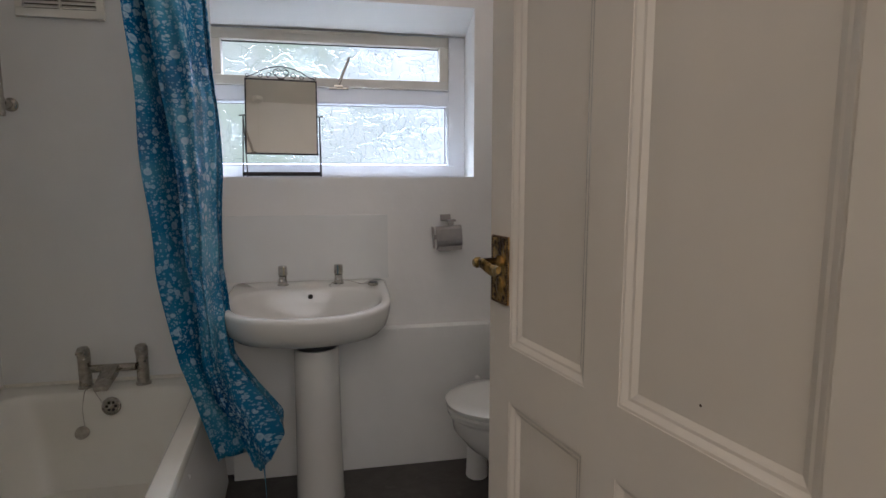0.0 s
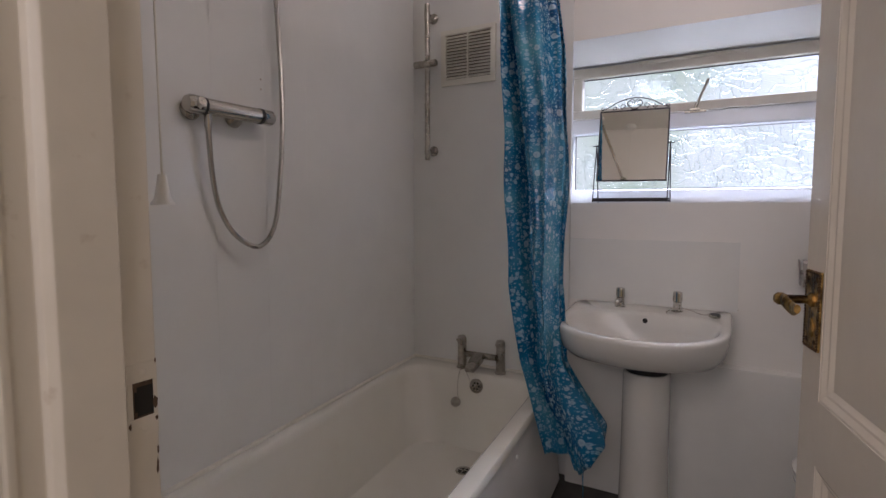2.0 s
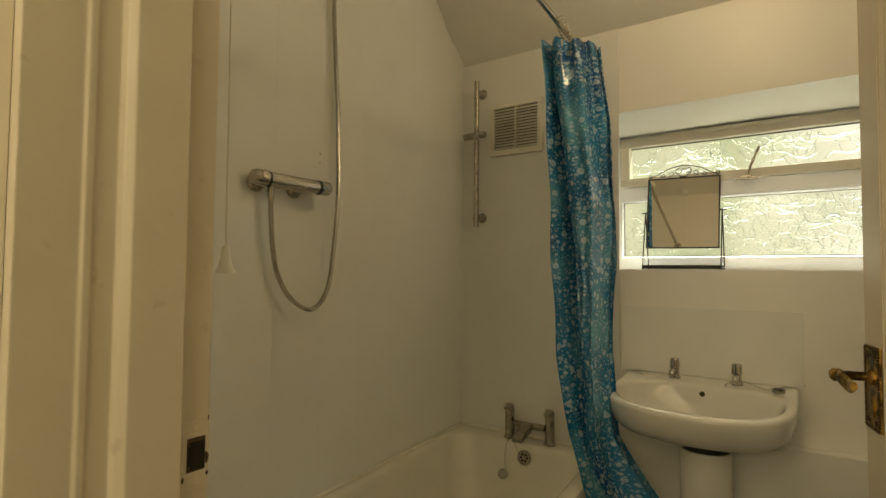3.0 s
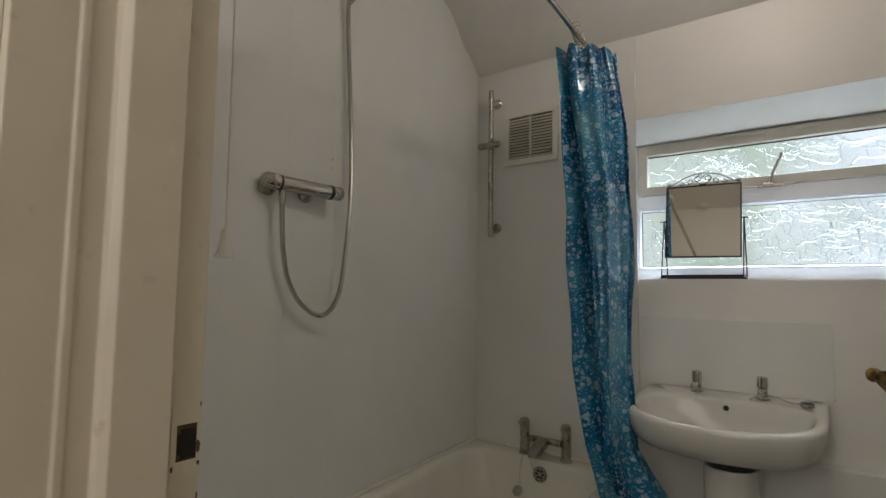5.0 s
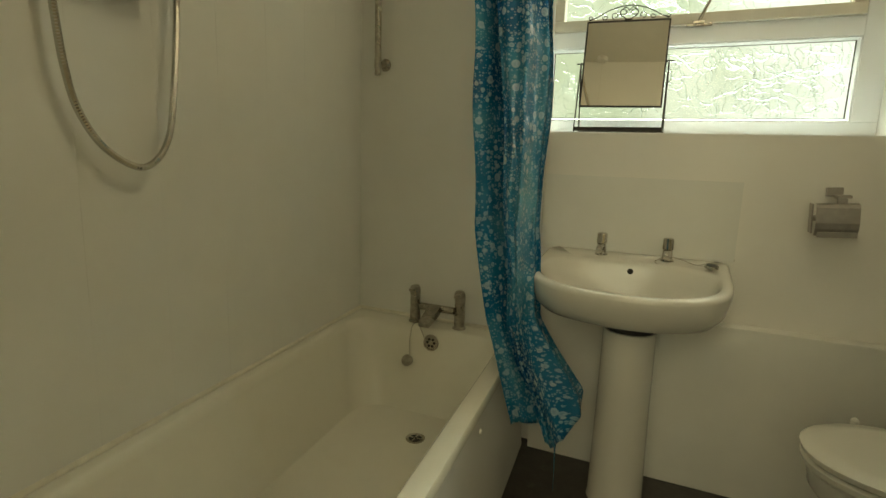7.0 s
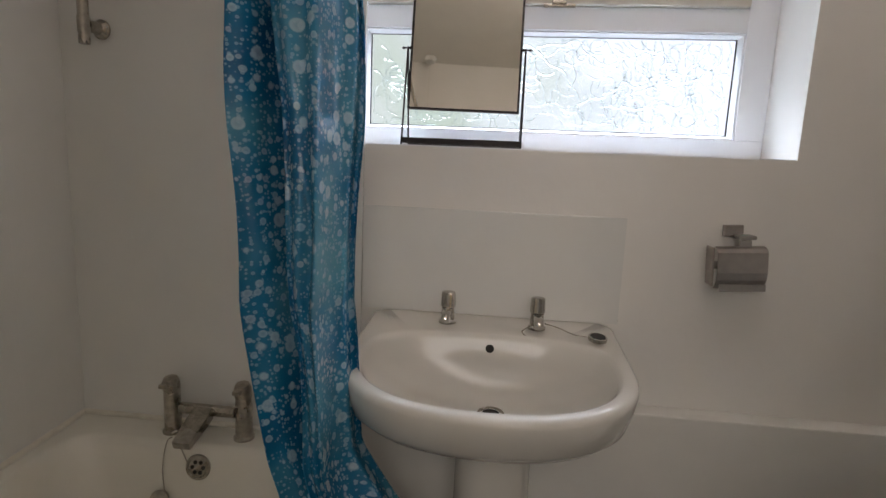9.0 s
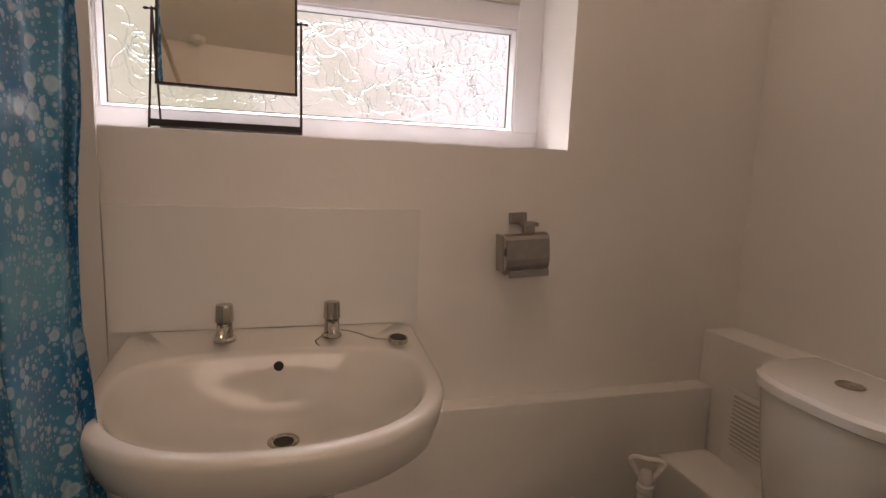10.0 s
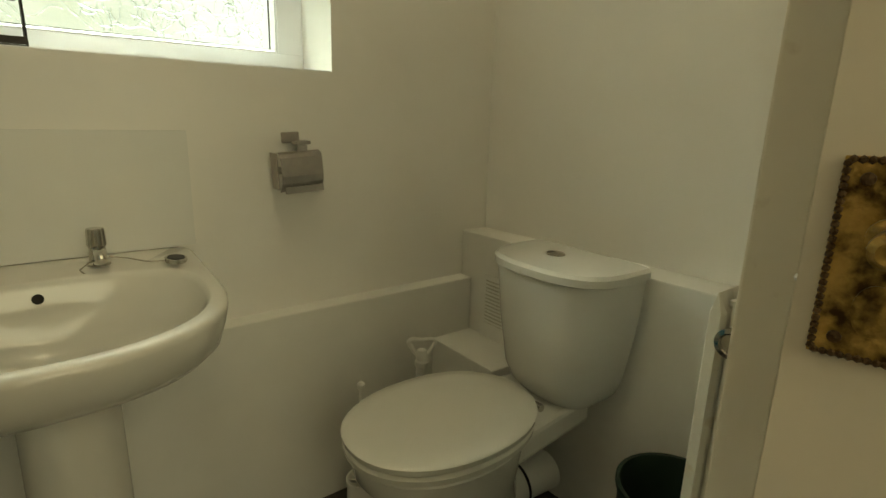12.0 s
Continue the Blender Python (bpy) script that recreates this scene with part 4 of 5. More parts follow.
lathe(bm, [(0.082, 0), (0.090, 0.004), (0.113, 0.355), (0.118, 0.362), (0.118, 0.374), (0.110, 0.374), (0.106, 0.355), (0.084, 0.01)], pose(2.10, 1.53, 0), 32)
part("tub", bm, BINBAG, bin_ob, smooth=True)
# ---- radiator behind the door ----
rad = thing("radiator", "cream enamelled double panel radiator with a chromed end plug", "radiator")
for y in (1.285, 1.352):
    bm = bmesh.new()
    pts = []
    x = 1.735
    rings = []
    n = 17
    for i in range(n * 4 + 1):
        xx = 1.735 + 0.56 * i / (n * 4)
        off = 0.004 * (1 if i % 4 in (1, 2) else 0)
        rings.append([(xx, y - 0.006 - off, 0.305), (xx, y + 0.006 + off, 0.305), (xx, y + 0.006 + off, 0.895), (xx, y + 0.0, 0.920), (xx, y - 0.006 - off, 0.895)])
    loft(bm, rings)
    part("panel", bm, RADP, rad)
boxed("top_grille", [(1.74, 2.29, 1.296, 1.341, 0.907, 0.913)] + [(1.75 + 0.03 * i, 1.756 + 0.03 * i, 1.296, 1.341, 0.635, 0.9065) for i in range(18)], RADP, rad)
bm = bmesh.new()
rod(bm, (1.745, 1.318, 0.878), (1.708, 1.318, 0.878), 0.016, 20)
part("elbow", bm, RADP, rad, smooth=True)
bm = bmesh.new()
lathe(bm, [(0.017, 0), (0.017, 0.007), (0.012, 0.008), (0.010, 0.005), (0.001, 0.005)], along((1.7085, 1.318, 0.878), (1.6, 1.318, 0.878)), 24)
part("end_plug", bm, CHROME, rad, smooth=True)
for x in (1.865, 2.165):
    boxed("bracket", [(x - 0.015, x + 0.015, 1.262, 1.279, 0.335, 0.835)], RADP, rad)
for x in (1.76, 2.27):
    bm = bmesh.new()
    rod(bm, (x, 1.318, 0.0101), (x, 1.318, 0.31), 0.0075, 14)
    part("pipe", bm, RADP, rad, smooth=True)

rad.location.z = -0.010

# ---- shower ----
valve = thing("shower_valve", "chrome thermostatic bar shower valve with black collars", "shower valve")
VX, VZ = 0.155, 1.449


def on_x(profile, x, y, z, to, material, name, parent, n=28):
    b = bmesh.new()
    lathe(b, profile, along((x, y, z), to), n)
    return part(name, b, material, parent, smooth=True)


ya, yb = 1.060, 1.360
on_x([(0.010, 0), (0.020, 0.003), (0.0245, 0.012), (0.0245, 0.046)], VX, ya, VZ, (VX, yb, VZ), CHROME, "flow_knob", valve)
on_x([(0.0235, 0), (0.0235, 0.009)], VX, ya + 0.0462, VZ, (VX, yb, VZ), BLACK, "collar", valve)
on_x([(0.0225, 0), (0.0225, 0.182)], VX, ya + 0.0554, VZ, (VX, yb, VZ), CHROME, "bar", valve)
on_x([(0.0235, 0), (0.0235, 0.012)], VX, ya + 0.2376, VZ, (VX, yb, VZ), BLACK, "collar", valve)
on_x([(0.023, 0), (0.023, 0.034), (0.016, 0.044), (0.005, 0.045)], VX, ya + 0.2498, VZ, (VX, yb, VZ), CHROME, "heat_knob", valve)
for y in (1.090, 1.240):
    on_x([(0.029, 0), (0.028, 0.006), (0.016, 0.016), (0.015, 0.05), (0.012, 0.062)], 0.007 + SKEW_W * (NY - y) + 0.002, y, VZ - 0.012, (VX, y, VZ - 0.004), DULL, "wall_elbow", valve)
on_x([(0.010, 0), (0.0105, 0.030), (0.0075, 0.045)], VX, 1.126, VZ - 0.020, (VX, 1.126, VZ - 0.1), CHROME, "outlet", valve)

hose = thing("shower_hose", "flexible ribbed chrome shower hose hanging in a loop", "hose")
bm = bmesh.new()
hp = smooth_path([(0.155, 1.126, 1.388), (0.152, 1.130, 1.345), (0.150, 1.140, 1.25), (0.148, 1.162, 1.168), (0.148, 1.212, 1.096), (0.148, 1.295, 1.059), (0.146, 1.360, 1.120), (0.140, 1.392, 1.260), (0.128, 1.420, 1.460), (0.120, 1.421, 1.70), (0.118, 1.408, 1.90), (0.118, 1.397, 2.06), (0.122, 1.393, 2.13)], 10)
tube(bm, resample(hp, 0.0030), 0.0072, 8, ribs=0.12)
part("hose_body", bm, CHROME, hose, smooth=False)
head = thing("hand_shower", "chrome hand shower resting in a round wall bracket", "shower")
bm = bmesh.new()
lathe(bm, [(0.022, 0), (0.024, 0.004), (0.024, 0.030), (0.018, 0.042)], along((0.094, 1.405, 2.20), (0.30, 1.405, 2.17)), 24)
part("bracket", bm, CHROME, head, smooth=True)
bm = bmesh.new()
lathe(bm, [(0.0085, 0), (0.012, 0.02), (0.012, 0.05), (0.011, 0.17), (0.014, 0.19)], along((0.122, 1.393, 2.125), (0.20, 1.47, 2.31)), 20)
part("handle", bm, CHROME, head, smooth=True)
bm = bmesh.new()
lathe(bm, [(0.014, 0), (0.040, 0.012), (0.046, 0.022), (0.044, 0.028), (0.001, 0.030)], along((0.195, 1.465, 2.315), (0.29, 1.50, 2.23)), 28)
part("rose", bm, CHROME, head, smooth=True)

rail = thing("riser_rail", "empty chrome riser rail with slider on the tiled wall", "shower rail")
RX, RY = 0.121, 2.335
bm = bmesh.new()
rod(bm, (RX, RY, 1.400), (RX, RY, 2.115), 0.0125, 20)
part("rail", bm, DULL, rail, smooth=True)
for z in (1.445, 2.060):
    bm = bmesh.new()
    lathe(bm, [(0.024, 0), (0.024, 0.005), (0.015, 0.014), (0.013, 0.045)], along((RX + 0.005, NY - 0.011, z), (RX, RY, z)), 22)
    rod(bm, (RX, RY, z - 0.02), (RX, RY, z + 0.02), 0.014, 20)
    part("bracket", bm, DULL, rail, smooth=True)
bm = bmesh.new()
rod(bm, (RX, RY - 0.004, 1.822), (RX, RY - 0.004, 1.858), 0.0155, 20)
rod(bm, (RX - 0.062, RY - 0.012, 1.840), (RX + 0.055, RY - 0.012, 1.840), 0.016, 20)
part("slider", bm, DULL, rail, smooth=True)

vent = thing("air_vent", "cream plastic louvred air vent", "vent")
VX0, VX1, VZ0, VZ1 = 0.172, 0.447, 1.740, 1.992
VY = NY - 0.010
boxed("vent_frame", [(VX0, VX1, VY - 0.016, VY, VZ0, VZ0 + 0.028), (VX0, VX1, VY - 0.016, VY, VZ1 - 0.022, VZ1), (VX0, VX0 + 0.024, VY - 0.016, VY, VZ0 + 0.028, VZ1 - 0.022), (VX1 - 0.024, VX1, VY - 0.016, VY, VZ0 + 0.028, VZ1 - 0.022)], PLASTIC, vent, bevel=0.002)
# the backing's brown grey carries the shade between the slats
boxed("backing", [(VX0 + 0.02, VX1 - 0.02, VY - 0.003, VY - 0.0005, VZ0 + 0.02, VZ1 - 0.02)], SLAT_SHADE, vent, "backing coloured dark for the shade behind the slats")
boxed("centre_rib", [((VX0 + VX1) / 2 - 0.003, (VX0 + VX1) / 2 + 0.003, VY - 0.017, VY - 0.004, VZ0 + 0.028, VZ1 - 0.022)], PLASTIC, vent)
bm = bmesh.new()
box(bm, -(VX1 - VX0) / 4 + 0.0135, (VX1 - VX0) / 4 - 0.0135, -0.0082, 0.0082, -0.0013, 0.0013)
slat_mesh = mesh_of("slat", bm, PLASTIC)
for k in range(14):
    for s in (-1, 1):
        o = new("slat", slat_mesh)
        o.parent = vent
        o.matrix_local = pose((VX0 + VX1) / 2 + s * (VX1 - VX0) / 4 - s * 0.0105, VY - 0.010, VZ0 + 0.036 + k * 0.0140, 42, 0, 0)
bm = bmesh.new()
lathe(bm, [(0.008, 0), (0.008, 0.003), (0.004, 0.004)], along(((VX0 + VX1) / 2, VY - 0.017, 1.868), ((VX0 + VX1) / 2, 2.0, 1.868)), 16)
part("knob", bm, PLASTIC, vent, smooth=True)

rodob = thing("curtain_rod", "white metal shower curtain rod running from wall to wall", "curtain rod")
RA, RB = (0.664, NY - 0.002, 2.105), (0.812, 0.480, 2.105)
bm = bmesh.new()
rod(bm, RA, RB, 0.0105, 20)
part("pole", bm, CHROME, rodob, smooth=True)
for a, b in ((RA, RB), (RB, RA)):
    bm = bmesh.new()
    lathe(bm, [(0.028, 0), (0.028, 0.005), (0.014, 0.012)], along(a, b), 22)
    part("flange", bm, CHROME, rodob, smooth=True)

curtain = thing("shower_curtain", "blue vinyl shower curtain with white bubbles, bunched on its rod", "shower curtain")


def lerp_table(table, z):
    zs = [r[0] for r in table]
    return [float(np.interp(z, zs, [r[k] for r in table])) for k in range(1, len(table[0]))]


# height, left x, right x, nearest y, depth of the bunch
DRAPE = [(0.16, 0.985, 1.035, 1.955, 0.07), (0.27, 0.845, 1.072, 1.935, 0.18), (0.40, 0.810, 1.035, 1.925, 0.24), (0.52, 0.775, 0.955, 1.915, 0.26), (0.62, 0.745, 0.890, 1.915, 0.26), (0.90, 0.692, 0.862, 1.930, 0.28), (1.20, 0.668, 0.872, 1.950, 0.28), (1.40, 0.658, 0.868, 1.965, 0.28), (1.75, 0.630, 0.838, 2.000, 0.25), (2.08, 0.598, 0.795, 2.030, 0.20)]
NU, NV = 220, 96
bm = bmesh.new()
uvl = bm.loops.layers.uv.new("UVMap")
grid, uvs = [], {}


# height, where the first fold overlaps and where the broad middle face ends, as shares of the width
FOLDS = [(0.27, 0.46, 0.60), (0.50, 0.38, 0.58), (0.62, 0.50, 0.76), (0.85, 0.57, 0.85), (1.30, 0.40, 0.81), (1.75, 0.22, 0.77), (2.08, 0.17, 0.75)]
KNOTS = (0.0, 0.30, 0.335, 0.66, 0.69, 0.84, 0.87, 1.0)


def section(u, z):
    """Share of the width and set-back at u along the cloth."""
    f1, f2 = lerp_table(FOLDS, z)
    xs = (0.0, f1 + 0.05, f1, f2, f2 + 0.015, 0.95, 0.93, 1.0)
    ys = (0.01, 0.15, 0.012, 0.0, 0.06, 0.05, 0.07, 0.03)
    taps = [min(1.0, max(0.0, u + d)) for d in (-0.012, -0.006, 0.0, 0.006, 0.012)]
    return sum(float(np.interp(q, KNOTS, xs)) for q in taps) / 5, sum(float(np.interp(q, KNOTS, ys)) for q in taps) / 5


def drape(u, v):
    hem = 0.275 + 0.02 * math.sin(7 * u + 1) + (0.13 * max(0, (u - 0.72) / 0.28))
    hem -= 0.15 * max(0.0, 1 - abs(u - 0.64) / 0.035)
    z = hem + (2.085 - 0.035 * u + 0.010 * math.sin(u * 19) - hem) * v
    x0, x1, yn, depth = lerp_table(DRAPE, max(z, 0.27))
    share, setback = section(u, z)
    top = max(0.0, (z - 1.85) / 0.25)
    wave = 0.012 * (1 + 1.6 * top) * math.sin(u * 34 + 1.3 * z) + 0.010 * math.sin(u * 13 + 2.6 * z)
    x = x0 + (x1 - x0) * share + 0.004 * noise.noise(Vector((u * 9, z * 1.6, 3))) + 0.003 * math.sin(14 * z + 9 * u)
    y = yn + setback * depth / 0.26 + wave * 0.6 + max(0.0, (u - 0.70) / 0.30) * 0.10 + 0.007 * noise.noise(Vector((u * 8, z * 5, 0)))
    return x, min(y, 2.335 - 0.01 * u), z


spread = [drape(i / NU, 0.45) for i in range(NU + 1)]
arcs = [0.0]
for p, q in zip(spread, spread[1:]):
    arcs.append(arcs[-1] + math.hypot(p[0] - q[0], p[1] - q[1]))
for j in range(NV + 1):
    row = []
    for i in range(NU + 1):
        p = drape(i / NU, j / NV)
        row.append(bm.verts.new(p))
        uvs[row[-1]] = (arcs[i], p[2])
    grid.append(row)
for j in range(NV):
    for i in range(NU):
        f = bm.faces.new((grid[j][i], grid[j][i + 1], grid[j + 1][i + 1], grid[j + 1][i]))
        for lp in f.loops:
            lp[uvl].uv = uvs[lp.vert]
cloth = part("cloth", bm, VINYL, curtain, smooth=True)
sol = cloth.modifiers.new("thickness", "SOLIDIFY")
sol.thickness = 0.0008
for k in range(7):
    t = 0.145 + 0.016 * k
    x, y = RA[0] + (RB[0] - RA[0]) * t, RA[1] + (RB[1] - RA[1]) * t
    bm = bmesh.new()
    pts = [(x + 0.018 * math.sin(a) + 0.004 * k - 0.012, y + 0.003 * k, 2.105 - 0.006 + 0.024 * math.cos(a)) for a in np.linspace(0, 2 * math.pi, 20)]
    tube(bm, pts, 0.0016, 6)
    part("hook", bm, CHROME, curtain, smooth=True)

cord = thing("pull_cord", "white light pull cord with a tapered plastic toggle", "light pull")
bm = bmesh.new()
rod(bm, (0.845, 0.536, CZ - 0.012), (0.855, 0.535, 1.214), 0.0013, 6)
part("string", bm, PLASTIC, cord)
bm = bmesh.new()
lathe(bm, [(0.0045, 0.034), (0.0055, 0.026), (0.0085, 0.008), (0.0125, 0.002), (0.0125, 0), (0.002, 0)][::-1], pose(0.855, 0.535, 1.180), 20)
part("toggle", bm, WHITEP, cord, smooth=True)
bm = bmesh.new()
lathe(bm, [(0.040, 0), (0.040, -0.010), (0.030, -0.026), (0.001, -0.028)], pose(0.845, 0.536, CZ - 0.0005), 28)
part("switch", bm, WHITEP, cord, smooth=True)

lampob = thing("ceiling_lamp", "round white ceiling lamp, switched off", "ceiling lamp")
bm = bmesh.new()
lathe(bm, [(0.10, 0), (0.10, -0.018), (0.094, -0.020)], pose(0.55, 0.68, CZ - 0.0005), 36)
part("base", bm, WHITEP, lampob, smooth=True)
bm = bmesh.new()
lathe(bm, [(0.092, -0.0205), (0.092, -0.03), (0.075, -0.055), (0.04, -0.072), (0.001, -0.076)], pose(0.55, 0.68, CZ), 36)
part("diffuser", bm, CERAMIC, lampob, smooth=True)
hlamp = thing("hall_lamp", "round ceiling lamp in the hall", "ceiling lamp")
bm = bmesh.new()
lathe(bm, [(0.08, 0), (0.08, -0.02), (0.05, -0.045), (0.001, -0.05)], pose(1.3, -0.75, CZ - 0.0005), 28)
part("base", bm, WHITEP, hlamp, smooth=True)

# ---- toilet roll holder ----
holder = thing("toilet_roll_holder", "brushed steel toilet roll holder with a curved cover flap, no roll", "toilet roll holder")
HX, HZ = 1.667, 0.965
boxed("wall_block", [(HX - 0.026, HX + 0.016, NY - 0.014, NY - 0.0005, 1.020, 1.046)], STEEL, holder, bevel=0.002)
boxed("arm", [(HX - 0.006, HX + 0.030, NY - 0.050, NY - 0.0145, 1.016, 1.025), (HX - 0.004, HX + 0.020, NY - 0.050, NY - 0.040, 0.995, 1.0155)], STEEL, holder, bevel=0.002)
bm = bmesh.new()
prof = [(2.352, 1.002), (2.338, 0.998), (2.332, 0.990), (2.330, 0.945), (2.333, 0.928), (2.345, 0.912), (2.352, 0.906)]
inner = [(y + 0.0015, z) for y, z in prof][::-1]
prism(bm, prof + inner, "x", HX - 0.058, HX + 0.048)
part("cover_flap", bm, STEEL, holder, bevel=0.0004)
boxed("lip", [(HX - 0.054, HX + 0.044, 2.326, 2.3305, 0.904, 0.920)], STEEL, holder, bevel=0.001)
bm = bmesh.new()
rod(bm, (HX - 0.064, 2.362, 0.958), (HX + 0.053, 2.362, 0.958), 0.009, 18)
part("spindle", bm, STEEL, holder, smooth=True)
boxed("side_arm", [(HX - 0.069, HX - 0.0645, 2.332, 2.372, 0.915, 1.002)], STEEL, holder, bevel=0.0015)

holder.matrix_world = Matrix.Translation((HX, 0, 1.03)) @ Matrix.Rotation(radians(-3.5), 4, "Y") @ Matrix.Translation((-HX, 0, -1.03))

# ---- dressing mirror ----
mir = thing("standing_mirror", "small swing mirror in a black wrought-iron stand on the window ledge", "mirror")
MX0, MX1 = 0.884, 1.158
MC = Matrix.Translation(((MX0 + MX1) / 2, 2.475, 1.432)) @ Matrix.Rotation(radians(-10), 4, "X")
glassf = new("mirror_frame")
glassf.parent = mir
MC = MC @ Matrix.Rotation(radians(3), 4, "Z")
w, hh = (MX1 - MX0) / 2, 0.150


def placed(bm_, m):
    bmesh.ops.transform(bm_, matrix=m, verts=bm_.verts)
    return bm_


bm = bmesh.new()
box(bm, -w + 0.005, w - 0.005, -0.0015, 0.0015, -hh + 0.005, hh - 0.005)
part("mirror_glass", placed(bm, MC), MIRROR, glassf, "silvered mirror glass")
bm = bmesh.new()
box(bm, -w, w, -0.004, 0.004, -hh, -hh + 0.005)
box(bm, -w, w, -0.004, 0.004, hh - 0.005, hh)
box(bm, -w, -w + 0.005, -0.004, 0.004, -hh + 0.005, hh - 0.005)
box(bm, w - 0.005, w, -0.004, 0.004, -hh + 0.005, hh - 0.005)
box(bm, -w + 0.004, w - 0.004, 0.002, 0.004, -hh + 0.004, hh - 0.004)
part("rim", placed(bm, MC), IRON, glassf)


def scroll(cx, cz, r, turns, start, sense, shrink=0.45):
    pts = []
    for k in range(26):
        t = k / 25
        a = start + sense * t * turns * 2 * math.pi
        rr = r * (1 - t * (1 - shrink))
        pts.append((cx + rr * math.cos(a), 0, cz + rr * math.sin(a)))
    return pts


bm = bmesh.new()
arch = smooth_path([(-w + 0.004, 0, hh + 0.006), (-w + 0.03, 0, hh + 0.014), (-0.06, 0, hh + 0.040), (0, 0, hh + 0.052), (0.06, 0, hh + 0.040), (w - 0.03, 0, hh + 0.014), (w - 0.004, 0, hh + 0.006)], 6)
tube(bm, arch, 0.0018, 6)
for s in (-1, 1):
    for cx, cz, r, turns, st, se in ((0.017, hh + 0.028, 0.014, 1.1, -1.5, 1), (0.045, hh + 0.018, 0.012, 1.0, -1.4, 1), (0.078, hh + 0.013, 0.009, 1.0, 0.2, -1), (w - 0.008, hh + 0.012, 0.008, 1.0, -1.5, -1)):
        pts = [(s * p[0], p[1], p[2]) for p in scroll(cx, cz, r, turns, st, se)]
        tube(bm, pts, 0.0016, 6)
    tube(bm, smooth_path([(s * 0.002, 0, hh), (s * 0.016, 0, hh + 0.012), (s * 0.03, 0, hh + 0.030), (s * 0.012, 0, hh + 0.046), (0, 0, hh + 0.034)], 6), 0.0016, 6)
box(bm, -0.012, 0.012, -0.003, 0.003, hh, hh + 0.005)
part("scrollwork", placed(bm, MC), IRON, glassf, "black wire scrollwork", smooth=True)
FZ = WZ0 + 0.004
for s, x in ((-1, MX0 - 0.008), (1, MX1 + 0.008)):
    bm = bmesh.new()
    rod(bm, (x, 2.418, FZ), (x, 2.475, 1.440), 0.0024, 8)
    rod(bm, (x, 2.520, FZ), (x, 2.475, 1.440), 0.0024, 8)
    rod(bm, (x, 2.418, FZ + 0.010), (x, 2.520, FZ + 0.010), 0.0026, 8)
    part("stand_leg", bm, IRON, mir, smooth=True)
    bm = bmesh.new()
    lathe(bm, [(0.001, 0), (0.0035, 0.004), (0.0015, 0.012), (0.0015, 0.018), (0.0045, 0.022), (0.001, 0.028)], along((x + s * 0.016, 2.475, 1.436), (x - s * 0.02, 2.475, 1.436)), 12)
    part("pivot_screw", bm, IRON, mir, smooth=True)
for y in (2.418, 2.520):
    boxed("cross_bar", [(MX0 - 0.008, MX1 + 0.008, y - 0.002, y + 0.002, FZ + 0.003, FZ + 0.017)], IRON, mir)

# ---- tiles, one by one ----
TW, TH, TT = 0.2055, 0.2735, 0.007


def tile_mesh(w_, h_):
    b = bmesh.new()
    g = 0.00002
    loft(b, [[(g, 0, g), (w_ - g, 0, g), (w_ - g, 0, h_ - g), (g, 0, h_ - g)], [(g, -TT + 0.00003, g), (w_ - g, -TT + 0.00003, g), (w_ - g, -TT + 0.00003, h_ - g), (g, -TT + 0.00003, h_ - g)], [(g + 0.0002, -TT, g + 0.0004), (w_ - g - 0.0002, -TT, g + 0.0004), (w_ - g - 0.0002, -TT, h_ - g - 0.0004), (g + 0.0002, -TT, h_ - g - 0.0004)]], cap0=False)
    return mesh_of("tile", b, TILE)


meshes = {}


def tile(m, w_, h_, parent):
    key = (round(w_, 3), round(h_, 3))
    if key not in meshes:
        meshes[key] = tile_mesh(w_, h_)
    o = new("tile", meshes[key])
    o.parent = parent
    o.matrix_world = m
    return o


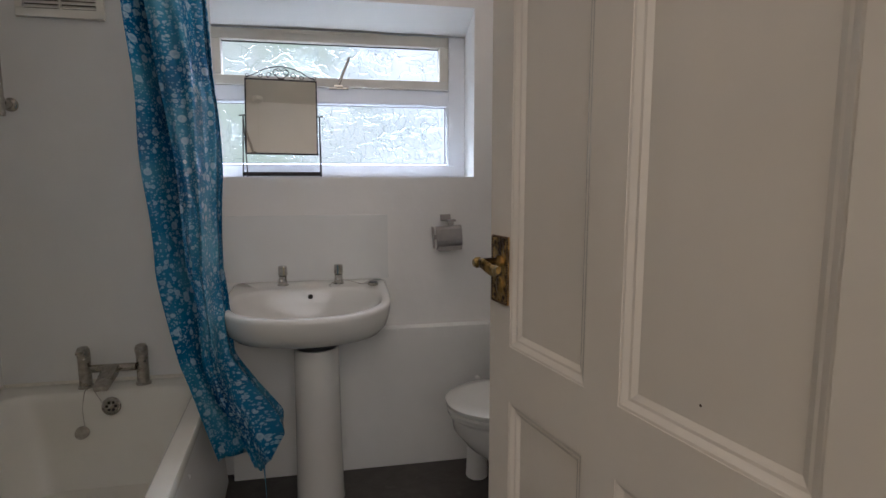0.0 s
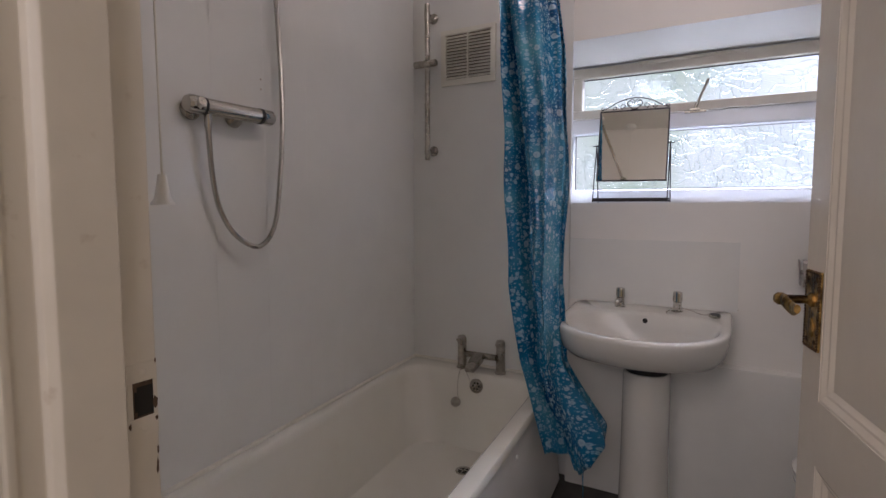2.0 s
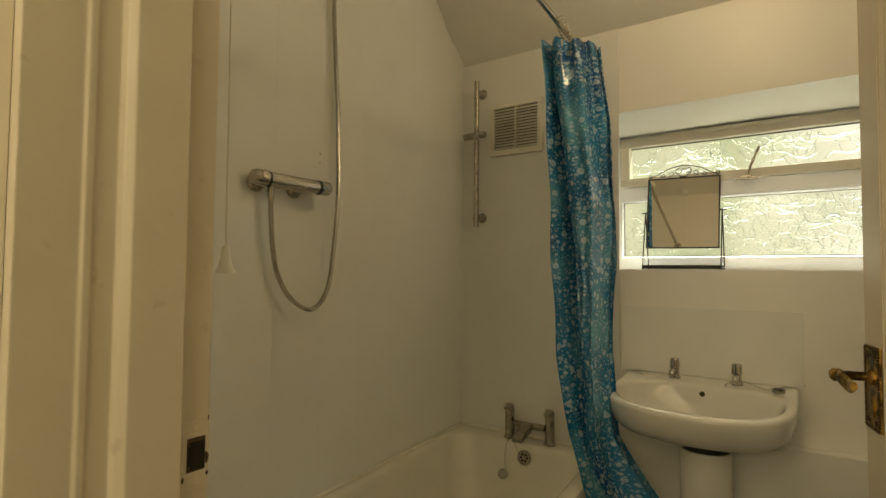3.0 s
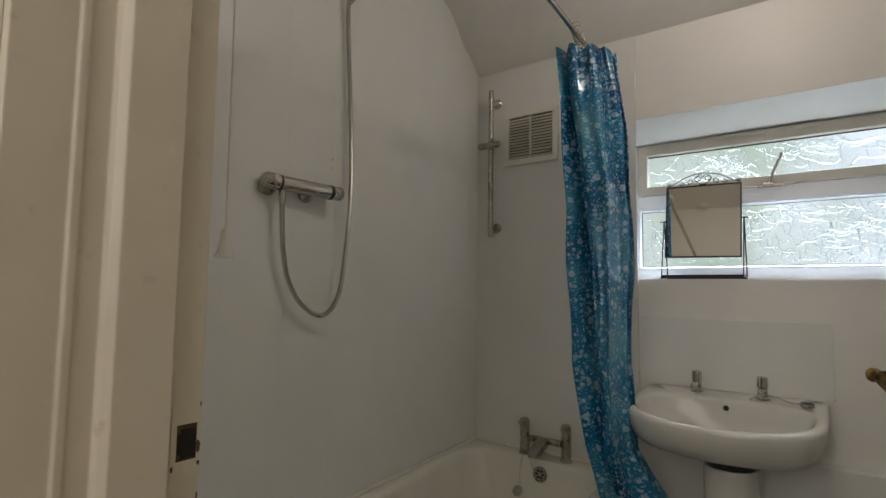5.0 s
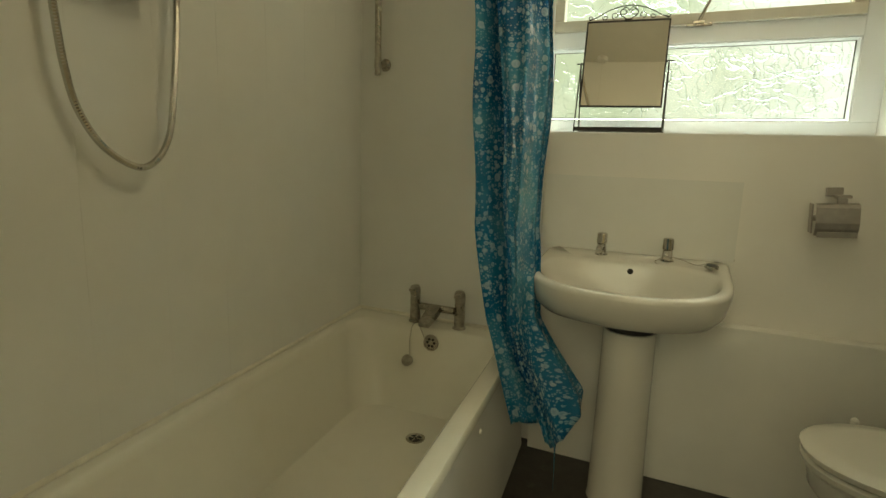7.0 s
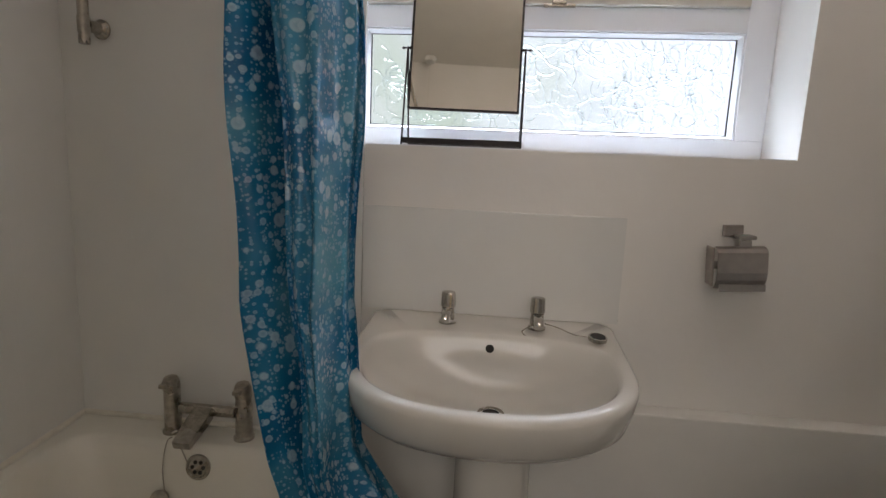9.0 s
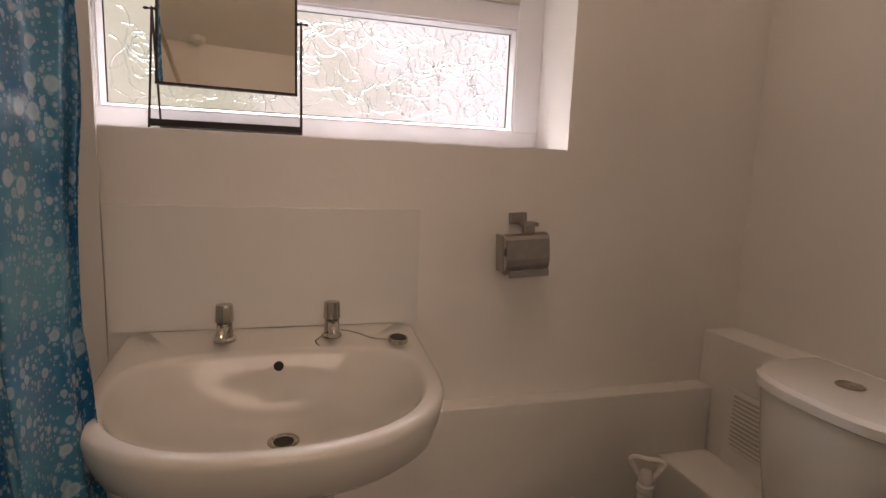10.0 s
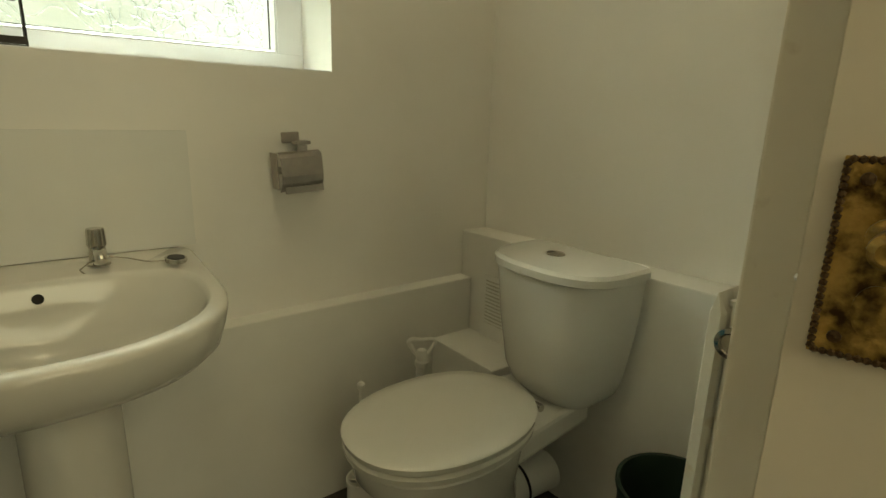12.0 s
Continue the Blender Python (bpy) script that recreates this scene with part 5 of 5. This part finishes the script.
rows = []
z = 1.238 - 3 * TH
while z < 2.55:
    rows.append((max(z, BZ), min(z + TH, 2.55)))
    z += TH
wall_w = bpy.data.objects["wall_west"]
for z0, z1 in rows:
    if z1 - z0 < 0.03:
        continue
    y = NY - 0.001
    while y > 0.50:
        y1 = max(y - TW, 0.479)
        top = min(z1, 2.225 + (NY - (y1 + y) / 2) * 0.7558)
        if top - z0 > 0.03:
            # rotated so that its face looks into the room (+x)
            tile(Matrix.Translation((0.0005 + SKEW_W * (NY - y1), y1, z0)) @ Matrix.Rotation(radians(90) + math.atan(SKEW_W), 4, "Z"), (y - y1) * 1.0029, top - z0, wall_w)
        y = y1
for z0, z1 in rows:
    z0b, z1b = z0 + 0.0, min(z1, 2.224)
    x = 0.008
    while x < 0.785 and z1b - z0b > 0.03:
        x1 = min(x + TW, 0.790)
        if x1 - x > 0.02:
            tile(Matrix.Translation((x, NY - 0.0005, z0b)), x1 - x, z1b - z0b, wall_n)
        x = x1
for k in range(3):
    tile(Matrix.Translation((0.793 + k * 0.2105, NY - 0.0005, 0.790)), 0.2105, 0.257, wall_n)

# ---- small marks and leftovers ----
SMEAR = mat("old_caulk_smear", (0.50, 0.42, 0.34), 0.6, grain=0.4, grain_scale=60)
marks = thing("caulk_smear", "dry brown caulk smears on the wall beside the basin", "stain", kind="structure")
for x, w_ in ((1.412, 0.016), (0.842, 0.012)):
    bm = bmesh.new()
    bmesh.ops.create_icosphere(bm, subdivisions=2, radius=1.0, matrix=Matrix.Translation((x, NY - 0.0005, 0.797)) @ Matrix.Diagonal((w_, 0.003, 0.005, 1)))
    for v in bm.verts:
        v.co.z += 0.003 * noise.noise(v.co * 90)
    part("smear", bm, SMEAR, marks, smooth=True)
for x, z, r_ in ((0.716, 1.075, 0.0020), (0.472, 0.914, 0.0018), (0.30, 1.52, 0.0016)):
    bm = bmesh.new()
    lathe(bm, [(r_, 0.0), (r_ * 0.7, 0.0006)], Matrix.Translation((x, -0.0003 if x > P4 else 0.0108, z)) @ Matrix.Rotation(radians(90), 4, "X"), 9)
    part("chip", bm, BAREWOOD, door, "dark chip in the paint")
for z in (1.545, 1.575):
    bm = bmesh.new()
    bmesh.ops.create_icosphere(bm, subdivisions=1, radius=0.0035, matrix=Matrix.Translation((0.0075 + SKEW_W * (NY - 1.36), 1.36, z)))
    part("screw_hole", bm, SMEAR, marks)
tag = boxed("care_tag", [(0.665, 0.690, 2.022, 2.0228, 2.035, 2.066)], WHITEP, curtain, "small white tag")
